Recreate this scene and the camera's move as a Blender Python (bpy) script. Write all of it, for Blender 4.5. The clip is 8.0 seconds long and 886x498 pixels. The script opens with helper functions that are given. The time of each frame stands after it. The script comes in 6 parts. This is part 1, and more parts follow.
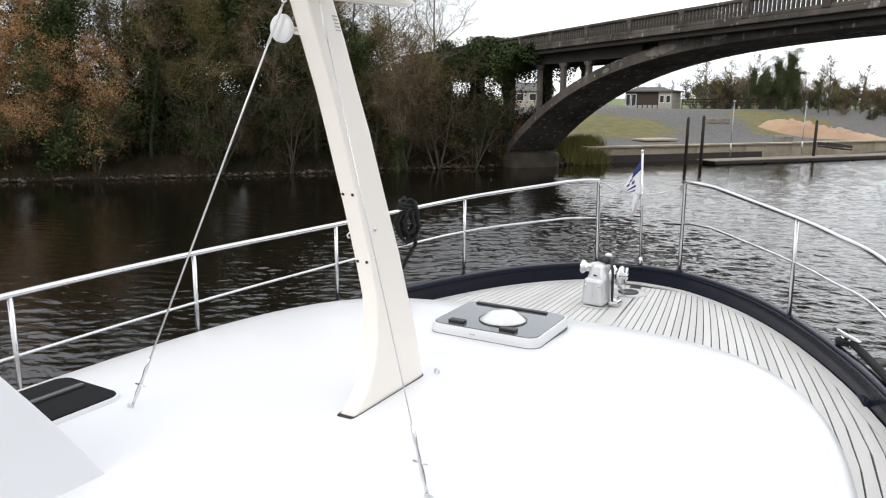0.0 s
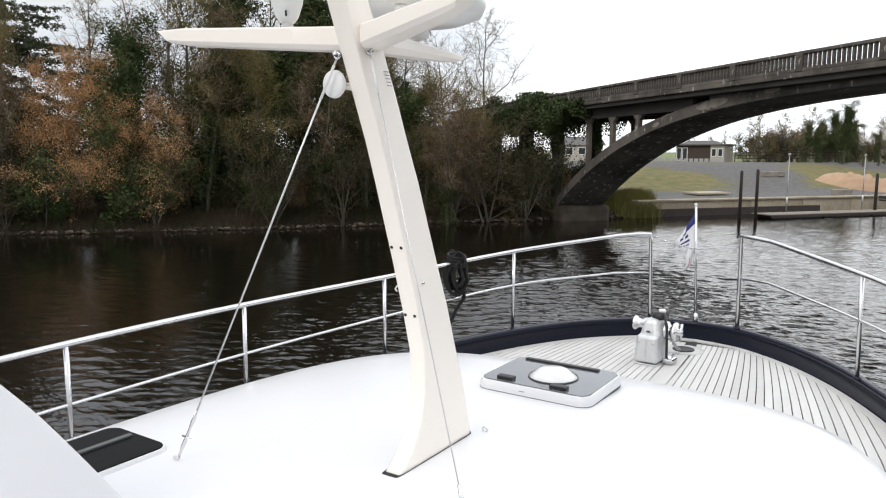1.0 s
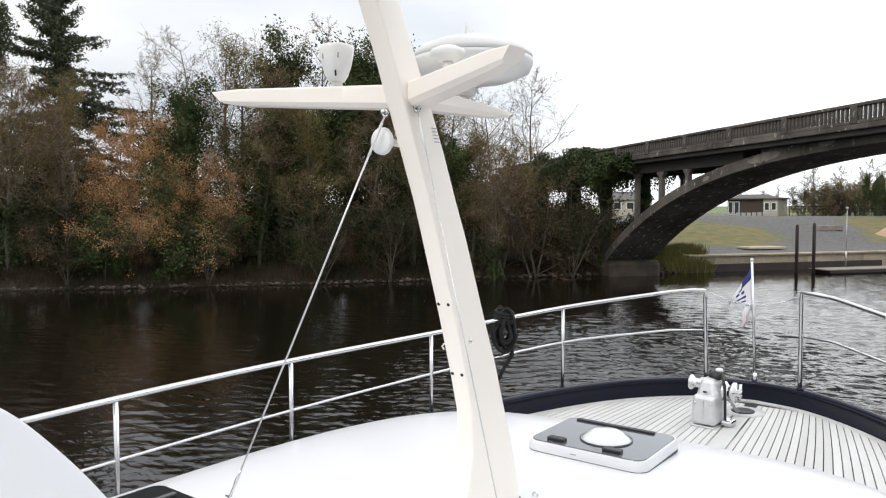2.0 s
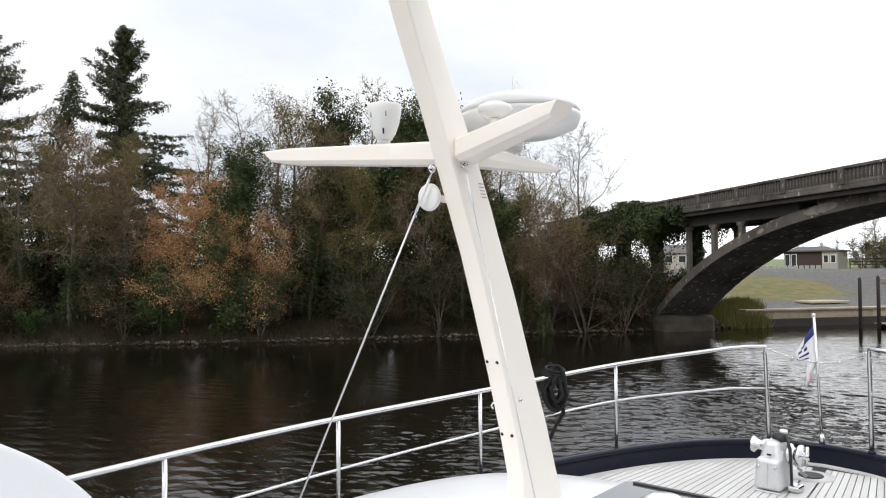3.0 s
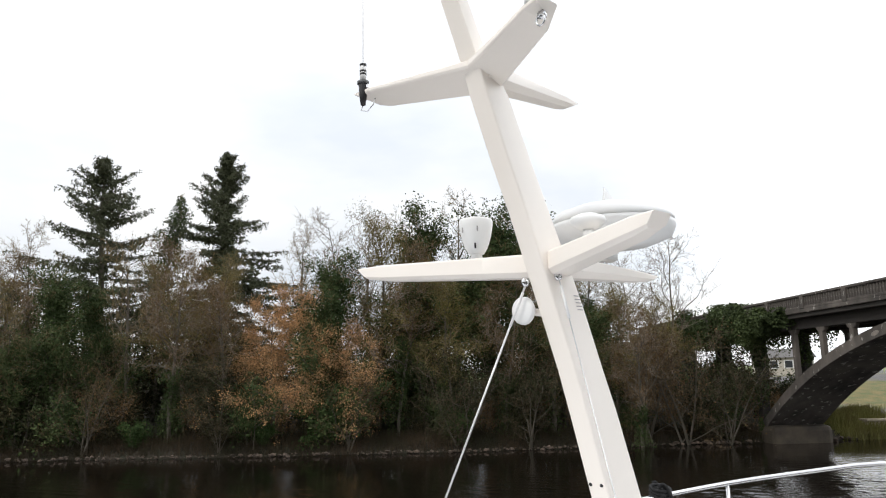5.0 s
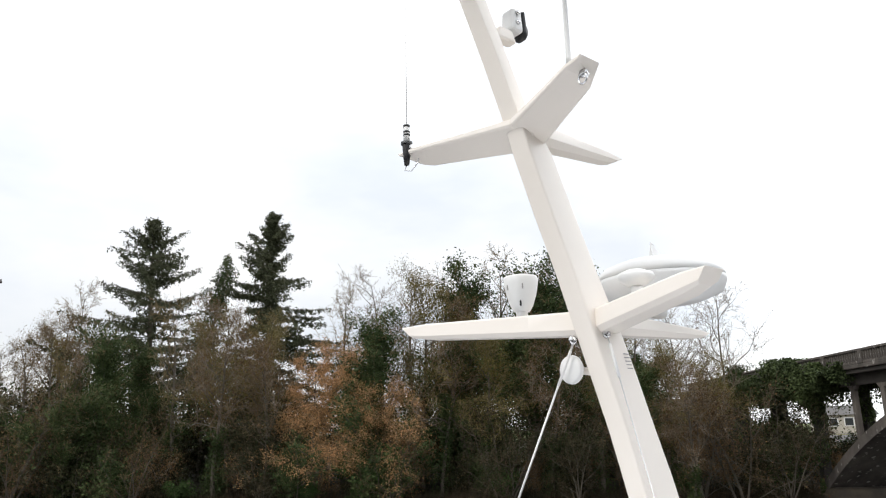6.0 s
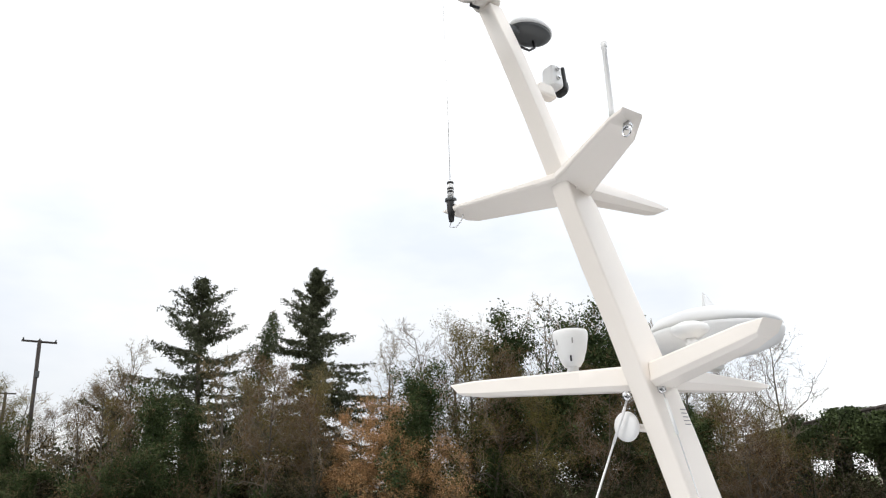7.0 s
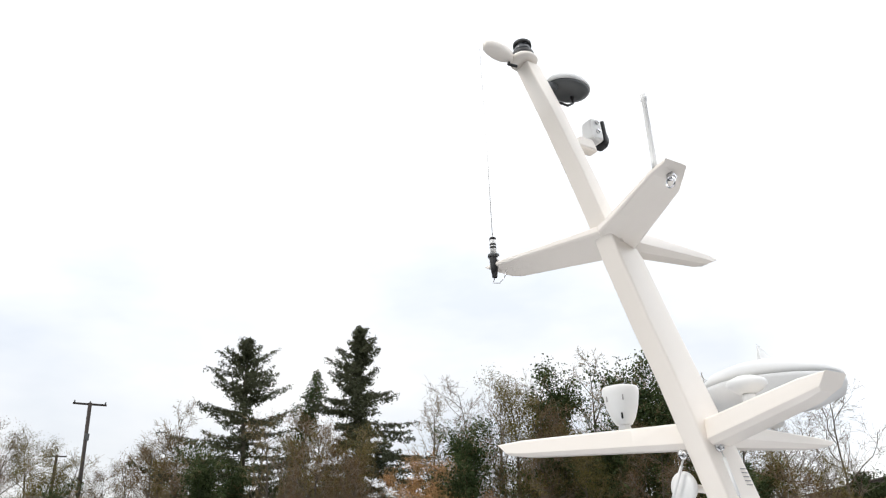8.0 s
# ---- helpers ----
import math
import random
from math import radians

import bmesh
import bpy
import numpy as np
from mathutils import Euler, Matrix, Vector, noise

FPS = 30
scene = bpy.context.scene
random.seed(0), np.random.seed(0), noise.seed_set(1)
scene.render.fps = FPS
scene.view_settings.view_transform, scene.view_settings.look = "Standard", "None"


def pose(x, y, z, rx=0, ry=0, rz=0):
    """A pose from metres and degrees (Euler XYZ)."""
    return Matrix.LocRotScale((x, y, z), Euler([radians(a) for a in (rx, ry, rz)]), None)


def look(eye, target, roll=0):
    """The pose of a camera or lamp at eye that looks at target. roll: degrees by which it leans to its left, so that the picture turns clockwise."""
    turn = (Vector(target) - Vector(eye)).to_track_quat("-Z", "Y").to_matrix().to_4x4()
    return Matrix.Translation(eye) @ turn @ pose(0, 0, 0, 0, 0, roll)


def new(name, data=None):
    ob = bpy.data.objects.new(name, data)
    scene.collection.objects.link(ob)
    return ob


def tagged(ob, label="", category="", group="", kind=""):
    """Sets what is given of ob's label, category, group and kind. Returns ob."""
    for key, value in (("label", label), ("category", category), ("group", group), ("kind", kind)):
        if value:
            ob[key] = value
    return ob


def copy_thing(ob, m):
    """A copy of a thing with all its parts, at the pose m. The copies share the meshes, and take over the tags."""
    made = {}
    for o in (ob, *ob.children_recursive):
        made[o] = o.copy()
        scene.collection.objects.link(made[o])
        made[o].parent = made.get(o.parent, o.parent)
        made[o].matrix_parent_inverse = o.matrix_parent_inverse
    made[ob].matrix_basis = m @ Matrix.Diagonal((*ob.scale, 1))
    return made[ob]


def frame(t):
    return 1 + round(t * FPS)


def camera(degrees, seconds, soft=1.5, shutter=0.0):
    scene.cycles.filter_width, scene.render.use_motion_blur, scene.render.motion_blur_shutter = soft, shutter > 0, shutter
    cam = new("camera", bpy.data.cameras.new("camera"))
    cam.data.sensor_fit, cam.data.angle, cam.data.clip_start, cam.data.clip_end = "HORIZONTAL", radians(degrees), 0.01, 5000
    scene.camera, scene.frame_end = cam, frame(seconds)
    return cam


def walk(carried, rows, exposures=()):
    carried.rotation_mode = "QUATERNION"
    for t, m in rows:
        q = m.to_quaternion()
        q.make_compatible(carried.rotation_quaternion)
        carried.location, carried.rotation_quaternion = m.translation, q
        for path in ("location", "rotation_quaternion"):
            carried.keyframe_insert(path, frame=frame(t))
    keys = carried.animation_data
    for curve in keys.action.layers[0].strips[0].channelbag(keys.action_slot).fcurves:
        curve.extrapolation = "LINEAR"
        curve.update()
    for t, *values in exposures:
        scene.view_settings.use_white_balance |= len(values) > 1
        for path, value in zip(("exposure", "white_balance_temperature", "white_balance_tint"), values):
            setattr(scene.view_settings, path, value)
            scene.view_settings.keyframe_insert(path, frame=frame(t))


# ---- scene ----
cam = camera(63.1, 8.0, soft=1.15)
PATH = [
    (0, (0.171, -0.405, 3.252), (-0.79, 1.303, 2.853), 0.4),
    (0.5, (0.158, -0.383, 3.249), (-0.868, 1.302, 2.92), 0.4),
    (1, (0.146, -0.368, 3.248), (-0.942, 1.29, 2.993), 0.2),
    (1.5, (0.131, -0.349, 3.248), (-1.016, 1.28, 3.069), 0.0),
    (3, (0.095, -0.299, 3.252), (-1.212, 1.214, 3.302), -0.5),
    (3.5, (0.089, -0.294, 3.256), (-1.265, 1.173, 3.384), -0.8),
    (4, (0.081, -0.285, 3.264), (-1.314, 1.133, 3.468), -0.9),
    (4.5, (0.069, -0.293, 3.273), (-1.358, 1.081, 3.549), -1.1),
    (6, (0.043, -0.298, 3.292), (-1.459, 0.923, 3.795), -1.2),
    (6.5, (0.036, -0.3, 3.3), (-1.486, 0.863, 3.877), -1.4),
    (7, (0.03, -0.308, 3.311), (-1.507, 0.798, 3.954), -1.7),
    (7.5, (0.023, -0.313, 3.317), (-1.523, 0.734, 4.035), -1.8),
    (8, (0.018, -0.309, 3.318), (-1.534, 0.675, 4.109), -1.8),
]
walk(cam, [(t, look(eye, target, roll)) for t, eye, target, roll in PATH], [(0, 0.1), (1.5, 0.12), (3.5, 0.18), (8, 0.2)])

# ---- light ----
SUN_EL, SUN_AZ = 40.0, 185.0
world = bpy.data.worlds.new("overcast_sky")
scene.world = world
world.use_nodes = True
wn, wl = world.node_tree.nodes, world.node_tree.links
wn.clear()
w_out = wn.new("ShaderNodeOutputWorld")
w_mix = wn.new("ShaderNodeMixShader")
w_sky = wn.new("ShaderNodeTexSky")
w_sky.sky_type, w_sky.sun_disc = "NISHITA", False
w_sky.sun_elevation, w_sky.sun_rotation = radians(SUN_EL), radians(SUN_AZ)
w_bg1, w_bg2 = wn.new("ShaderNodeBackground"), wn.new("ShaderNodeBackground")
w_bg1.inputs["Strength"].default_value = 0.12
w_bg2.inputs["Strength"].default_value = 1.0
w_tc, w_map, w_noise, w_ramp = wn.new("ShaderNodeTexCoord"), wn.new("ShaderNodeMapping"), wn.new("ShaderNodeTexNoise"), wn.new("ShaderNodeValToRGB")
w_map.inputs["Scale"].default_value = (1.0, 1.0, 2.6)
w_noise.inputs["Scale"].default_value, w_noise.inputs["Detail"].default_value = 2.2, 5
w_ramp.color_ramp.elements[0].position, w_ramp.color_ramp.elements[0].color = 0.34, (0.73, 0.77, 0.83, 1)
w_ramp.color_ramp.elements[1].position, w_ramp.color_ramp.elements[1].color = 0.64, (1.0, 0.995, 0.985, 1)
wl.new(w_tc.outputs["Generated"], w_map.inputs["Vector"])
wl.new(w_map.outputs["Vector"], w_noise.inputs["Vector"])
wl.new(w_noise.outputs["Fac"], w_ramp.inputs["Fac"])
w_sep, w_grad, w_mul = wn.new("ShaderNodeSeparateXYZ"), wn.new("ShaderNodeMapRange"), wn.new("ShaderNodeVectorMath")
w_grad.inputs["To Min"].default_value, w_grad.inputs["To Max"].default_value = 0.84, 1.75
w_mul.operation = "SCALE"
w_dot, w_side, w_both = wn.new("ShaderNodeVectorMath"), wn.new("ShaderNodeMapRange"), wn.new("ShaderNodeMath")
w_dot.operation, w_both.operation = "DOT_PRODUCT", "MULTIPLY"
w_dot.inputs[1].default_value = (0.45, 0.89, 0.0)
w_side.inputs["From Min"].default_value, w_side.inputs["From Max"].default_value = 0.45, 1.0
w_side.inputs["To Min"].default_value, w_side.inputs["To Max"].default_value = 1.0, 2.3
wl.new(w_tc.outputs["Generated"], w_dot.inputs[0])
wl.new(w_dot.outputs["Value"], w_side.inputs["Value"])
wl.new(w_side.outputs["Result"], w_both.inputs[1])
wl.new(w_tc.outputs["Generated"], w_sep.inputs[0])
wl.new(w_sep.outputs["Z"], w_grad.inputs["Value"])
wl.new(w_ramp.outputs["Color"], w_mul.inputs[0])
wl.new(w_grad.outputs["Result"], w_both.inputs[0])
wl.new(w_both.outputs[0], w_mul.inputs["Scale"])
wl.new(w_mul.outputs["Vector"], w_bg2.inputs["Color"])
wl.new(w_sky.outputs["Color"], w_bg1.inputs["Color"])
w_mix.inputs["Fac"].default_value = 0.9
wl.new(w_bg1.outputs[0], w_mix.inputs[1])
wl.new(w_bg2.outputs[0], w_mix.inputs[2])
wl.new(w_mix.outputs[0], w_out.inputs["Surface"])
sun_data = bpy.data.lights.new("sun", "SUN")
sun_data.energy, sun_data.angle, sun_data.color = 0.95, radians(20), (1.0, 0.95, 0.88)
sun = new("sun", sun_data)
_a, _e = radians(SUN_AZ), radians(SUN_EL)
sun.matrix_world = look((math.sin(_a) * math.cos(_e) * 50, math.cos(_a) * math.cos(_e) * 50, math.sin(_e) * 50), (0, 0, 0))


# ---- materials ----
def material(name, colour, rough=0.6, metal=0.0, second=None, scale=8.0, fine=60.0, mix=0.6, bump=0.0, bump_scale=120.0,
             islands=0.0, objects=0.0, coat=0.0, spots=None, spot_scale=20.0, spot_at=0.68, stretch=(1, 1, 1), spec=0.5):
    """A surface with variation at two scales, relief, and a spread of tone by piece."""
    m = bpy.data.materials.new(name)
    m.use_nodes = True
    n, l = m.node_tree.nodes, m.node_tree.links
    b = n["Principled BSDF"]
    b.inputs["Roughness"].default_value, b.inputs["Metallic"].default_value = rough, metal
    b.inputs["Specular IOR Level"].default_value = spec
    if coat:
        b.inputs["Coat Weight"].default_value, b.inputs["Coat Roughness"].default_value = coat, 0.08
    tc, mp = n.new("ShaderNodeTexCoord"), n.new("ShaderNodeMapping")
    mp.inputs["Scale"].default_value = stretch
    l.new(tc.outputs["Object"], mp.inputs["Vector"])
    big, small = n.new("ShaderNodeTexNoise"), n.new("ShaderNodeTexNoise")
    big.inputs["Scale"].default_value, big.inputs["Detail"].default_value = scale, 5
    small.inputs["Scale"].default_value, small.inputs["Detail"].default_value = fine, 4
    for t in (big, small):
        l.new(mp.outputs["Vector"], t.inputs["Vector"])
    second = second or tuple(c * 0.8 for c in colour)
    add = n.new("ShaderNodeMath")
    add.operation = "MULTIPLY_ADD"
    add.inputs[1].default_value = 0.45
    l.new(small.outputs["Fac"], add.inputs[0])
    sub = n.new("ShaderNodeMath")
    sub.operation = "MULTIPLY_ADD"
    sub.inputs[1].default_value, sub.inputs[2].default_value = 1.7, -0.55
    l.new(big.outputs["Fac"], sub.inputs[0])
    l.new(sub.outputs[0], add.inputs[2])
    ramp = n.new("ShaderNodeMapRange")
    ramp.inputs["From Min"].default_value, ramp.inputs["From Max"].default_value = 0.2, 0.9
    ramp.inputs["To Max"].default_value = mix
    l.new(add.outputs[0], ramp.inputs["Value"])
    mx = n.new("ShaderNodeMix")
    mx.data_type = "RGBA"
    mx.inputs["A"].default_value, mx.inputs["B"].default_value = (*colour, 1), (*second, 1)
    l.new(ramp.outputs["Result"], mx.inputs["Factor"])
    out = mx.outputs["Result"]
    if spots:
        sn, sr = n.new("ShaderNodeTexNoise"), n.new("ShaderNodeMapRange")
        sn.inputs["Scale"].default_value, sn.inputs["Detail"].default_value = spot_scale, 6
        l.new(mp.outputs["Vector"], sn.inputs["Vector"])
        sr.inputs["From Min"].default_value, sr.inputs["From Max"].default_value = spot_at, spot_at + 0.06
        l.new(sn.outputs["Fac"], sr.inputs["Value"])
        ms = n.new("ShaderNodeMix")
        ms.data_type = "RGBA"
        ms.inputs["B"].default_value = (*spots, 1)
        l.new(out, ms.inputs["A"])
        l.new(sr.outputs["Result"], ms.inputs["Factor"])
        out = ms.outputs["Result"]
    if islands or objects:
        hsv, rr = n.new("ShaderNodeHueSaturation"), n.new("ShaderNodeMapRange")
        k = islands or objects
        rr.inputs["To Min"].default_value, rr.inputs["To Max"].default_value = 1 - k, 1 + k
        if islands:
            l.new(n.new("ShaderNodeNewGeometry").outputs["Random Per Island"], rr.inputs["Value"])
        else:
            l.new(n.new("ShaderNodeObjectInfo").outputs["Random"], rr.inputs["Value"])
        l.new(rr.outputs["Result"], hsv.inputs["Value"])
        l.new(out, hsv.inputs["Color"])
        out = hsv.outputs["Color"]
    l.new(out, b.inputs["Base Color"])
    if bump:
        bn, bp = n.new("ShaderNodeTexNoise"), n.new("ShaderNodeBump")
        bn.inputs["Scale"].default_value, bn.inputs["Detail"].default_value = bump_scale, 6
        l.new(mp.outputs["Vector"], bn.inputs["Vector"])
        bp.inputs["Strength"].default_value, bp.inputs["Distance"].default_value = bump, 0.02
        l.new(bn.outputs["Fac"], bp.inputs["Height"])
        l.new(bp.outputs["Normal"], b.inputs["Normal"])
    return m


GELCOAT = material("white_gelcoat", (0.70, 0.703, 0.722), 0.32, second=(0.675, 0.679, 0.700), scale=1.2, fine=30, mix=0.5, coat=0.3)
MAST_PAINT = material("cream_mast_paint", (0.91, 0.852, 0.785), 0.38, second=(0.88, 0.822, 0.755), scale=3, fine=40, coat=0.2)
NAVY = material("navy_paint", (0.005, 0.007, 0.018), 0.22, second=(0.008, 0.010, 0.022), scale=3, spec=0.22)
TEAK = material("weathered_teak", (0.60, 0.595, 0.585), 0.75, second=(0.47, 0.46, 0.445), scale=5, fine=90, objects=0.07, bump=0.15, stretch=(1, 0.12, 1))
CAULK = material("black_caulking", (0.035, 0.035, 0.037), 0.7)
STEEL = material("polished_steel", (0.72, 0.72, 0.73), 0.18, 1.0, scale=10, mix=0.3)
CAST = material("grey_cast_metal", (0.66, 0.67, 0.68), 0.36, 0.55, scale=14, bump=0.1)
BLACK = material("black_plastic", (0.012, 0.012, 0.013), 0.45, scale=20)
ROPE_BLACK = material("black_rope", (0.011, 0.011, 0.012), 0.85, scale=40, bump=0.8, bump_scale=260)
SMOKED = material("smoked_acrylic", (0.10, 0.105, 0.115), 0.12, scale=2, coat=0.6)
WHITE_PLASTIC = material("white_plastic", (0.80, 0.80, 0.79), 0.35, scale=5, mix=0.4)
CLEAR_DOME = material("milky_dome", (0.72, 0.73, 0.72), 0.15, scale=30, mix=0.4, coat=0.6)
DARK_GREY = material("dark_grey_casting", (0.085, 0.09, 0.092), 0.45, scale=12)
FLAG_CLOTH = material("white_flag_cloth", (0.74, 0.74, 0.77), 0.85, scale=6, bump=0.2)
FLAG_BLUE = material("blue_flag_print", (0.03, 0.04, 0.16), 0.85)
FLAG_RED = material("faded_red_print", (0.55, 0.30, 0.32), 0.85)
PRINT_GREY = material("grey_print", (0.36, 0.35, 0.34), 0.7)
CONCRETE = material("weathered_concrete", (0.150, 0.130, 0.112), 0.9, second=(0.030, 0.026, 0.023), scale=0.55, fine=3.2, mix=1.0, bump=0.6, bump_scale=14,
                    spots=(0.40, 0.375, 0.34), spot_scale=3.0, spot_at=0.615, stretch=(1, 1, 0.6))
# darker concrete for the deck slab, beams, approach columns and abutments
CONCRETE_DARK = material("dark_concrete", (0.045, 0.039, 0.034), 0.9, second=(0.022, 0.019, 0.017), scale=0.7, fine=6, mix=0.9, bump=0.4, bump_scale=14)
FOOTING = material("stained_footing", (0.080, 0.064, 0.045), 0.9, second=(0.032, 0.026, 0.020), scale=0.8, fine=5, mix=1.0, bump=0.5, bump_scale=10)
WIRE = material("bright_wire", (0.66, 0.66, 0.65), 0.35, 0.6, scale=30)
CONCRETE_PALE = material("pale_patched_concrete", (0.30, 0.265, 0.235), 0.9, second=(0.15, 0.13, 0.11), scale=2, fine=9, mix=0.9, bump=0.4, bump_scale=14)
QUAY = material("quay_concrete", (0.42, 0.36, 0.265), 0.9, second=(0.19, 0.16, 0.115), scale=0.5, fine=4, mix=0.9, bump=0.4, bump_scale=9)
TIMBER_DARK = material("wet_dark_timber", (0.035, 0.025, 0.020), 0.7, second=(0.018, 0.013, 0.011), scale=3, bump=0.4, bump_scale=25)
TIMBER_PALE = material("pontoon_deck", (0.21, 0.18, 0.145), 0.85, second=(0.13, 0.11, 0.09), scale=2, bump=0.3, bump_scale=25)
BARK = material("grey_brown_bark", (0.125, 0.105, 0.085), 0.95, second=(0.065, 0.062, 0.040), scale=1.5, fine=14, mix=0.9, bump=0.6, bump_scale=18)
TWIG = material("bare_twigs", (0.235, 0.172, 0.092), 0.95, second=(0.145, 0.116, 0.054), scale=0.5, fine=3, mix=0.9, islands=0.25)
TWIG_PALE = material("pale_twigs", (0.235, 0.190, 0.145), 0.95, second=(0.140, 0.112, 0.080), scale=0.5, fine=3, mix=0.9, islands=0.25)


TWIG_DARK = material("dark_scrub_twigs", (0.105, 0.074, 0.044), 0.95, second=(0.060, 0.044, 0.026), scale=0.5, fine=3, mix=0.9, islands=0.25)


def leaf_material(name, a, b, spread=0.28):
    return material(name, a, 0.75, second=b, scale=0.45, fine=2.2, mix=1.0, islands=spread, spec=0.25)


IVY_LEAF = leaf_material("dark_ivy_leaves", (0.036, 0.058, 0.018), (0.062, 0.082, 0.026))
BRONZE_LEAF = leaf_material("bronze_dead_leaves", (0.56, 0.32, 0.145), (0.37, 0.20, 0.09))
OLIVE_LEAF = leaf_material("olive_buds", (0.180, 0.152, 0.042), (0.110, 0.088, 0.029))
RUSSET_LEAF = leaf_material("russet_brush", (0.175, 0.104, 0.046), (0.112, 0.074, 0.033))
BUSH_LEAF = leaf_material("bramble_leaves", (0.030, 0.035, 0.012), (0.040, 0.029, 0.014))
GREEN_LEAF = leaf_material("bright_green_leaves", (0.050, 0.088, 0.022), (0.032, 0.052, 0.016))
NEEDLE = leaf_material("spruce_needles", (0.054, 0.064, 0.034), (0.074, 0.080, 0.042), 0.35)
GRASS_LEAF = leaf_material("bank_grass", (0.20, 0.20, 0.06), (0.15, 0.125, 0.05))
STONE = material("shore_stones", (0.120, 0.088, 0.066), 0.9, second=(0.045, 0.034, 0.026), scale=2, fine=12, mix=0.9, islands=0.4, bump=0.4, bump_scale=10)
RENDER_WHITE = material("cream_rendered_wall", (0.46, 0.43, 0.37), 0.9, scale=1.5, fine=10, bump=0.2)
WALL_DARK = material("dark_timber_cladding", (0.060, 0.042, 0.034), 0.85, scale=2, fine=12, stretch=(1, 1, 6))
ROOF_GREY = material("grey_roofing", (0.13, 0.125, 0.12), 0.85, scale=2, fine=12)
WINDOW_GLASS = material("dark_window_glass", (0.05, 0.055, 0.06), 0.08, scale=2, coat=0.5)
FRAME_WHITE = material("white_window_frame", (0.75, 0.75, 0.74), 0.5)
FENCE_WOOD = material("dark_fence_wood", (0.055, 0.042, 0.036), 0.9, scale=3)
SPOIL = material("sandy_spoil", (0.42, 0.285, 0.185), 0.95, second=(0.30, 0.195, 0.125), scale=0.35, fine=2.2, mix=0.9, bump=0.8, bump_scale=2)
GALV = material("galvanised_steel", (0.42, 0.43, 0.44), 0.45, 0.6, scale=6)


def ground_material():
    m = bpy.data.materials.new("bank_ground")
    m.use_nodes = True
    n, l = m.node_tree.nodes, m.node_tree.links
    b = n["Principled BSDF"]
    b.inputs["Roughness"].default_value = 0.95
    tc = n.new("ShaderNodeTexCoord")

    def noise_of(scale):
        t = n.new("ShaderNodeTexNoise")
        t.inputs["Scale"].default_value, t.inputs["Detail"].default_value = scale, 6
        l.new(tc.outputs["Object"], t.inputs["Vector"])
        return t.outputs["Fac"]

    def blend(f, a, c):
        x = n.new("ShaderNodeMix")
        x.data_type = "RGBA"
        for key, v in (("A", a), ("B", c)):
            if isinstance(v, tuple):
                x.inputs[key].default_value = (*v, 1)
            else:
                l.new(v, x.inputs[key])
        l.new(f, x.inputs["Factor"])
        return x.outputs["Result"]

    def step(f, lo, hi):
        r = n.new("ShaderNodeMapRange")
        r.inputs["From Min"].default_value, r.inputs["From Max"].default_value = lo, hi
        l.new(f, r.inputs["Value"])
        return r.outputs["Result"]

    gravel = blend(step(noise_of(3.0), 0.35, 0.65), (0.075, 0.071, 0.070), (0.125, 0.120, 0.116))
    grass = blend(step(noise_of(1.1), 0.35, 0.65), (0.165, 0.125, 0.045), (0.085, 0.098, 0.030))
    soil = blend(step(noise_of(1.6), 0.35, 0.65), (0.030, 0.022, 0.014), (0.020, 0.020, 0.010))
    field = blend(step(noise_of(0.05), 0.35, 0.65), (0.125, 0.165, 0.055), (0.165, 0.185, 0.070))
    att = n.new("ShaderNodeAttribute")
    att.attribute_name = "cover"
    sep = n.new("ShaderNodeSeparateColor")
    l.new(att.outputs["Color"], sep.inputs["Color"])

    def ragged(ch):
        a = n.new("ShaderNodeMath")
        a.operation = "MULTIPLY_ADD"
        a.inputs[1].default_value = 0.9
        l.new(noise_of(0.55), a.inputs[0])
        l.new(ch, a.inputs[2])
        return step(a.outputs[0], 0.86, 1.04)
    c = blend(ragged(sep.outputs["Red"]), soil, gravel)
    c = blend(ragged(sep.outputs["Green"]), c, grass)
    c = blend(ragged(sep.outputs["Blue"]), c, field)
    l.new(c, b.inputs["Base Color"])
    bp = n.new("ShaderNodeBump")
    bp.inputs["Strength"].default_value, bp.inputs["Distance"].default_value = 0.6, 0.1
    l.new(noise_of(6.0), bp.inputs["Height"])
    l.new(bp.outputs["Normal"], b.inputs["Normal"])
    return m


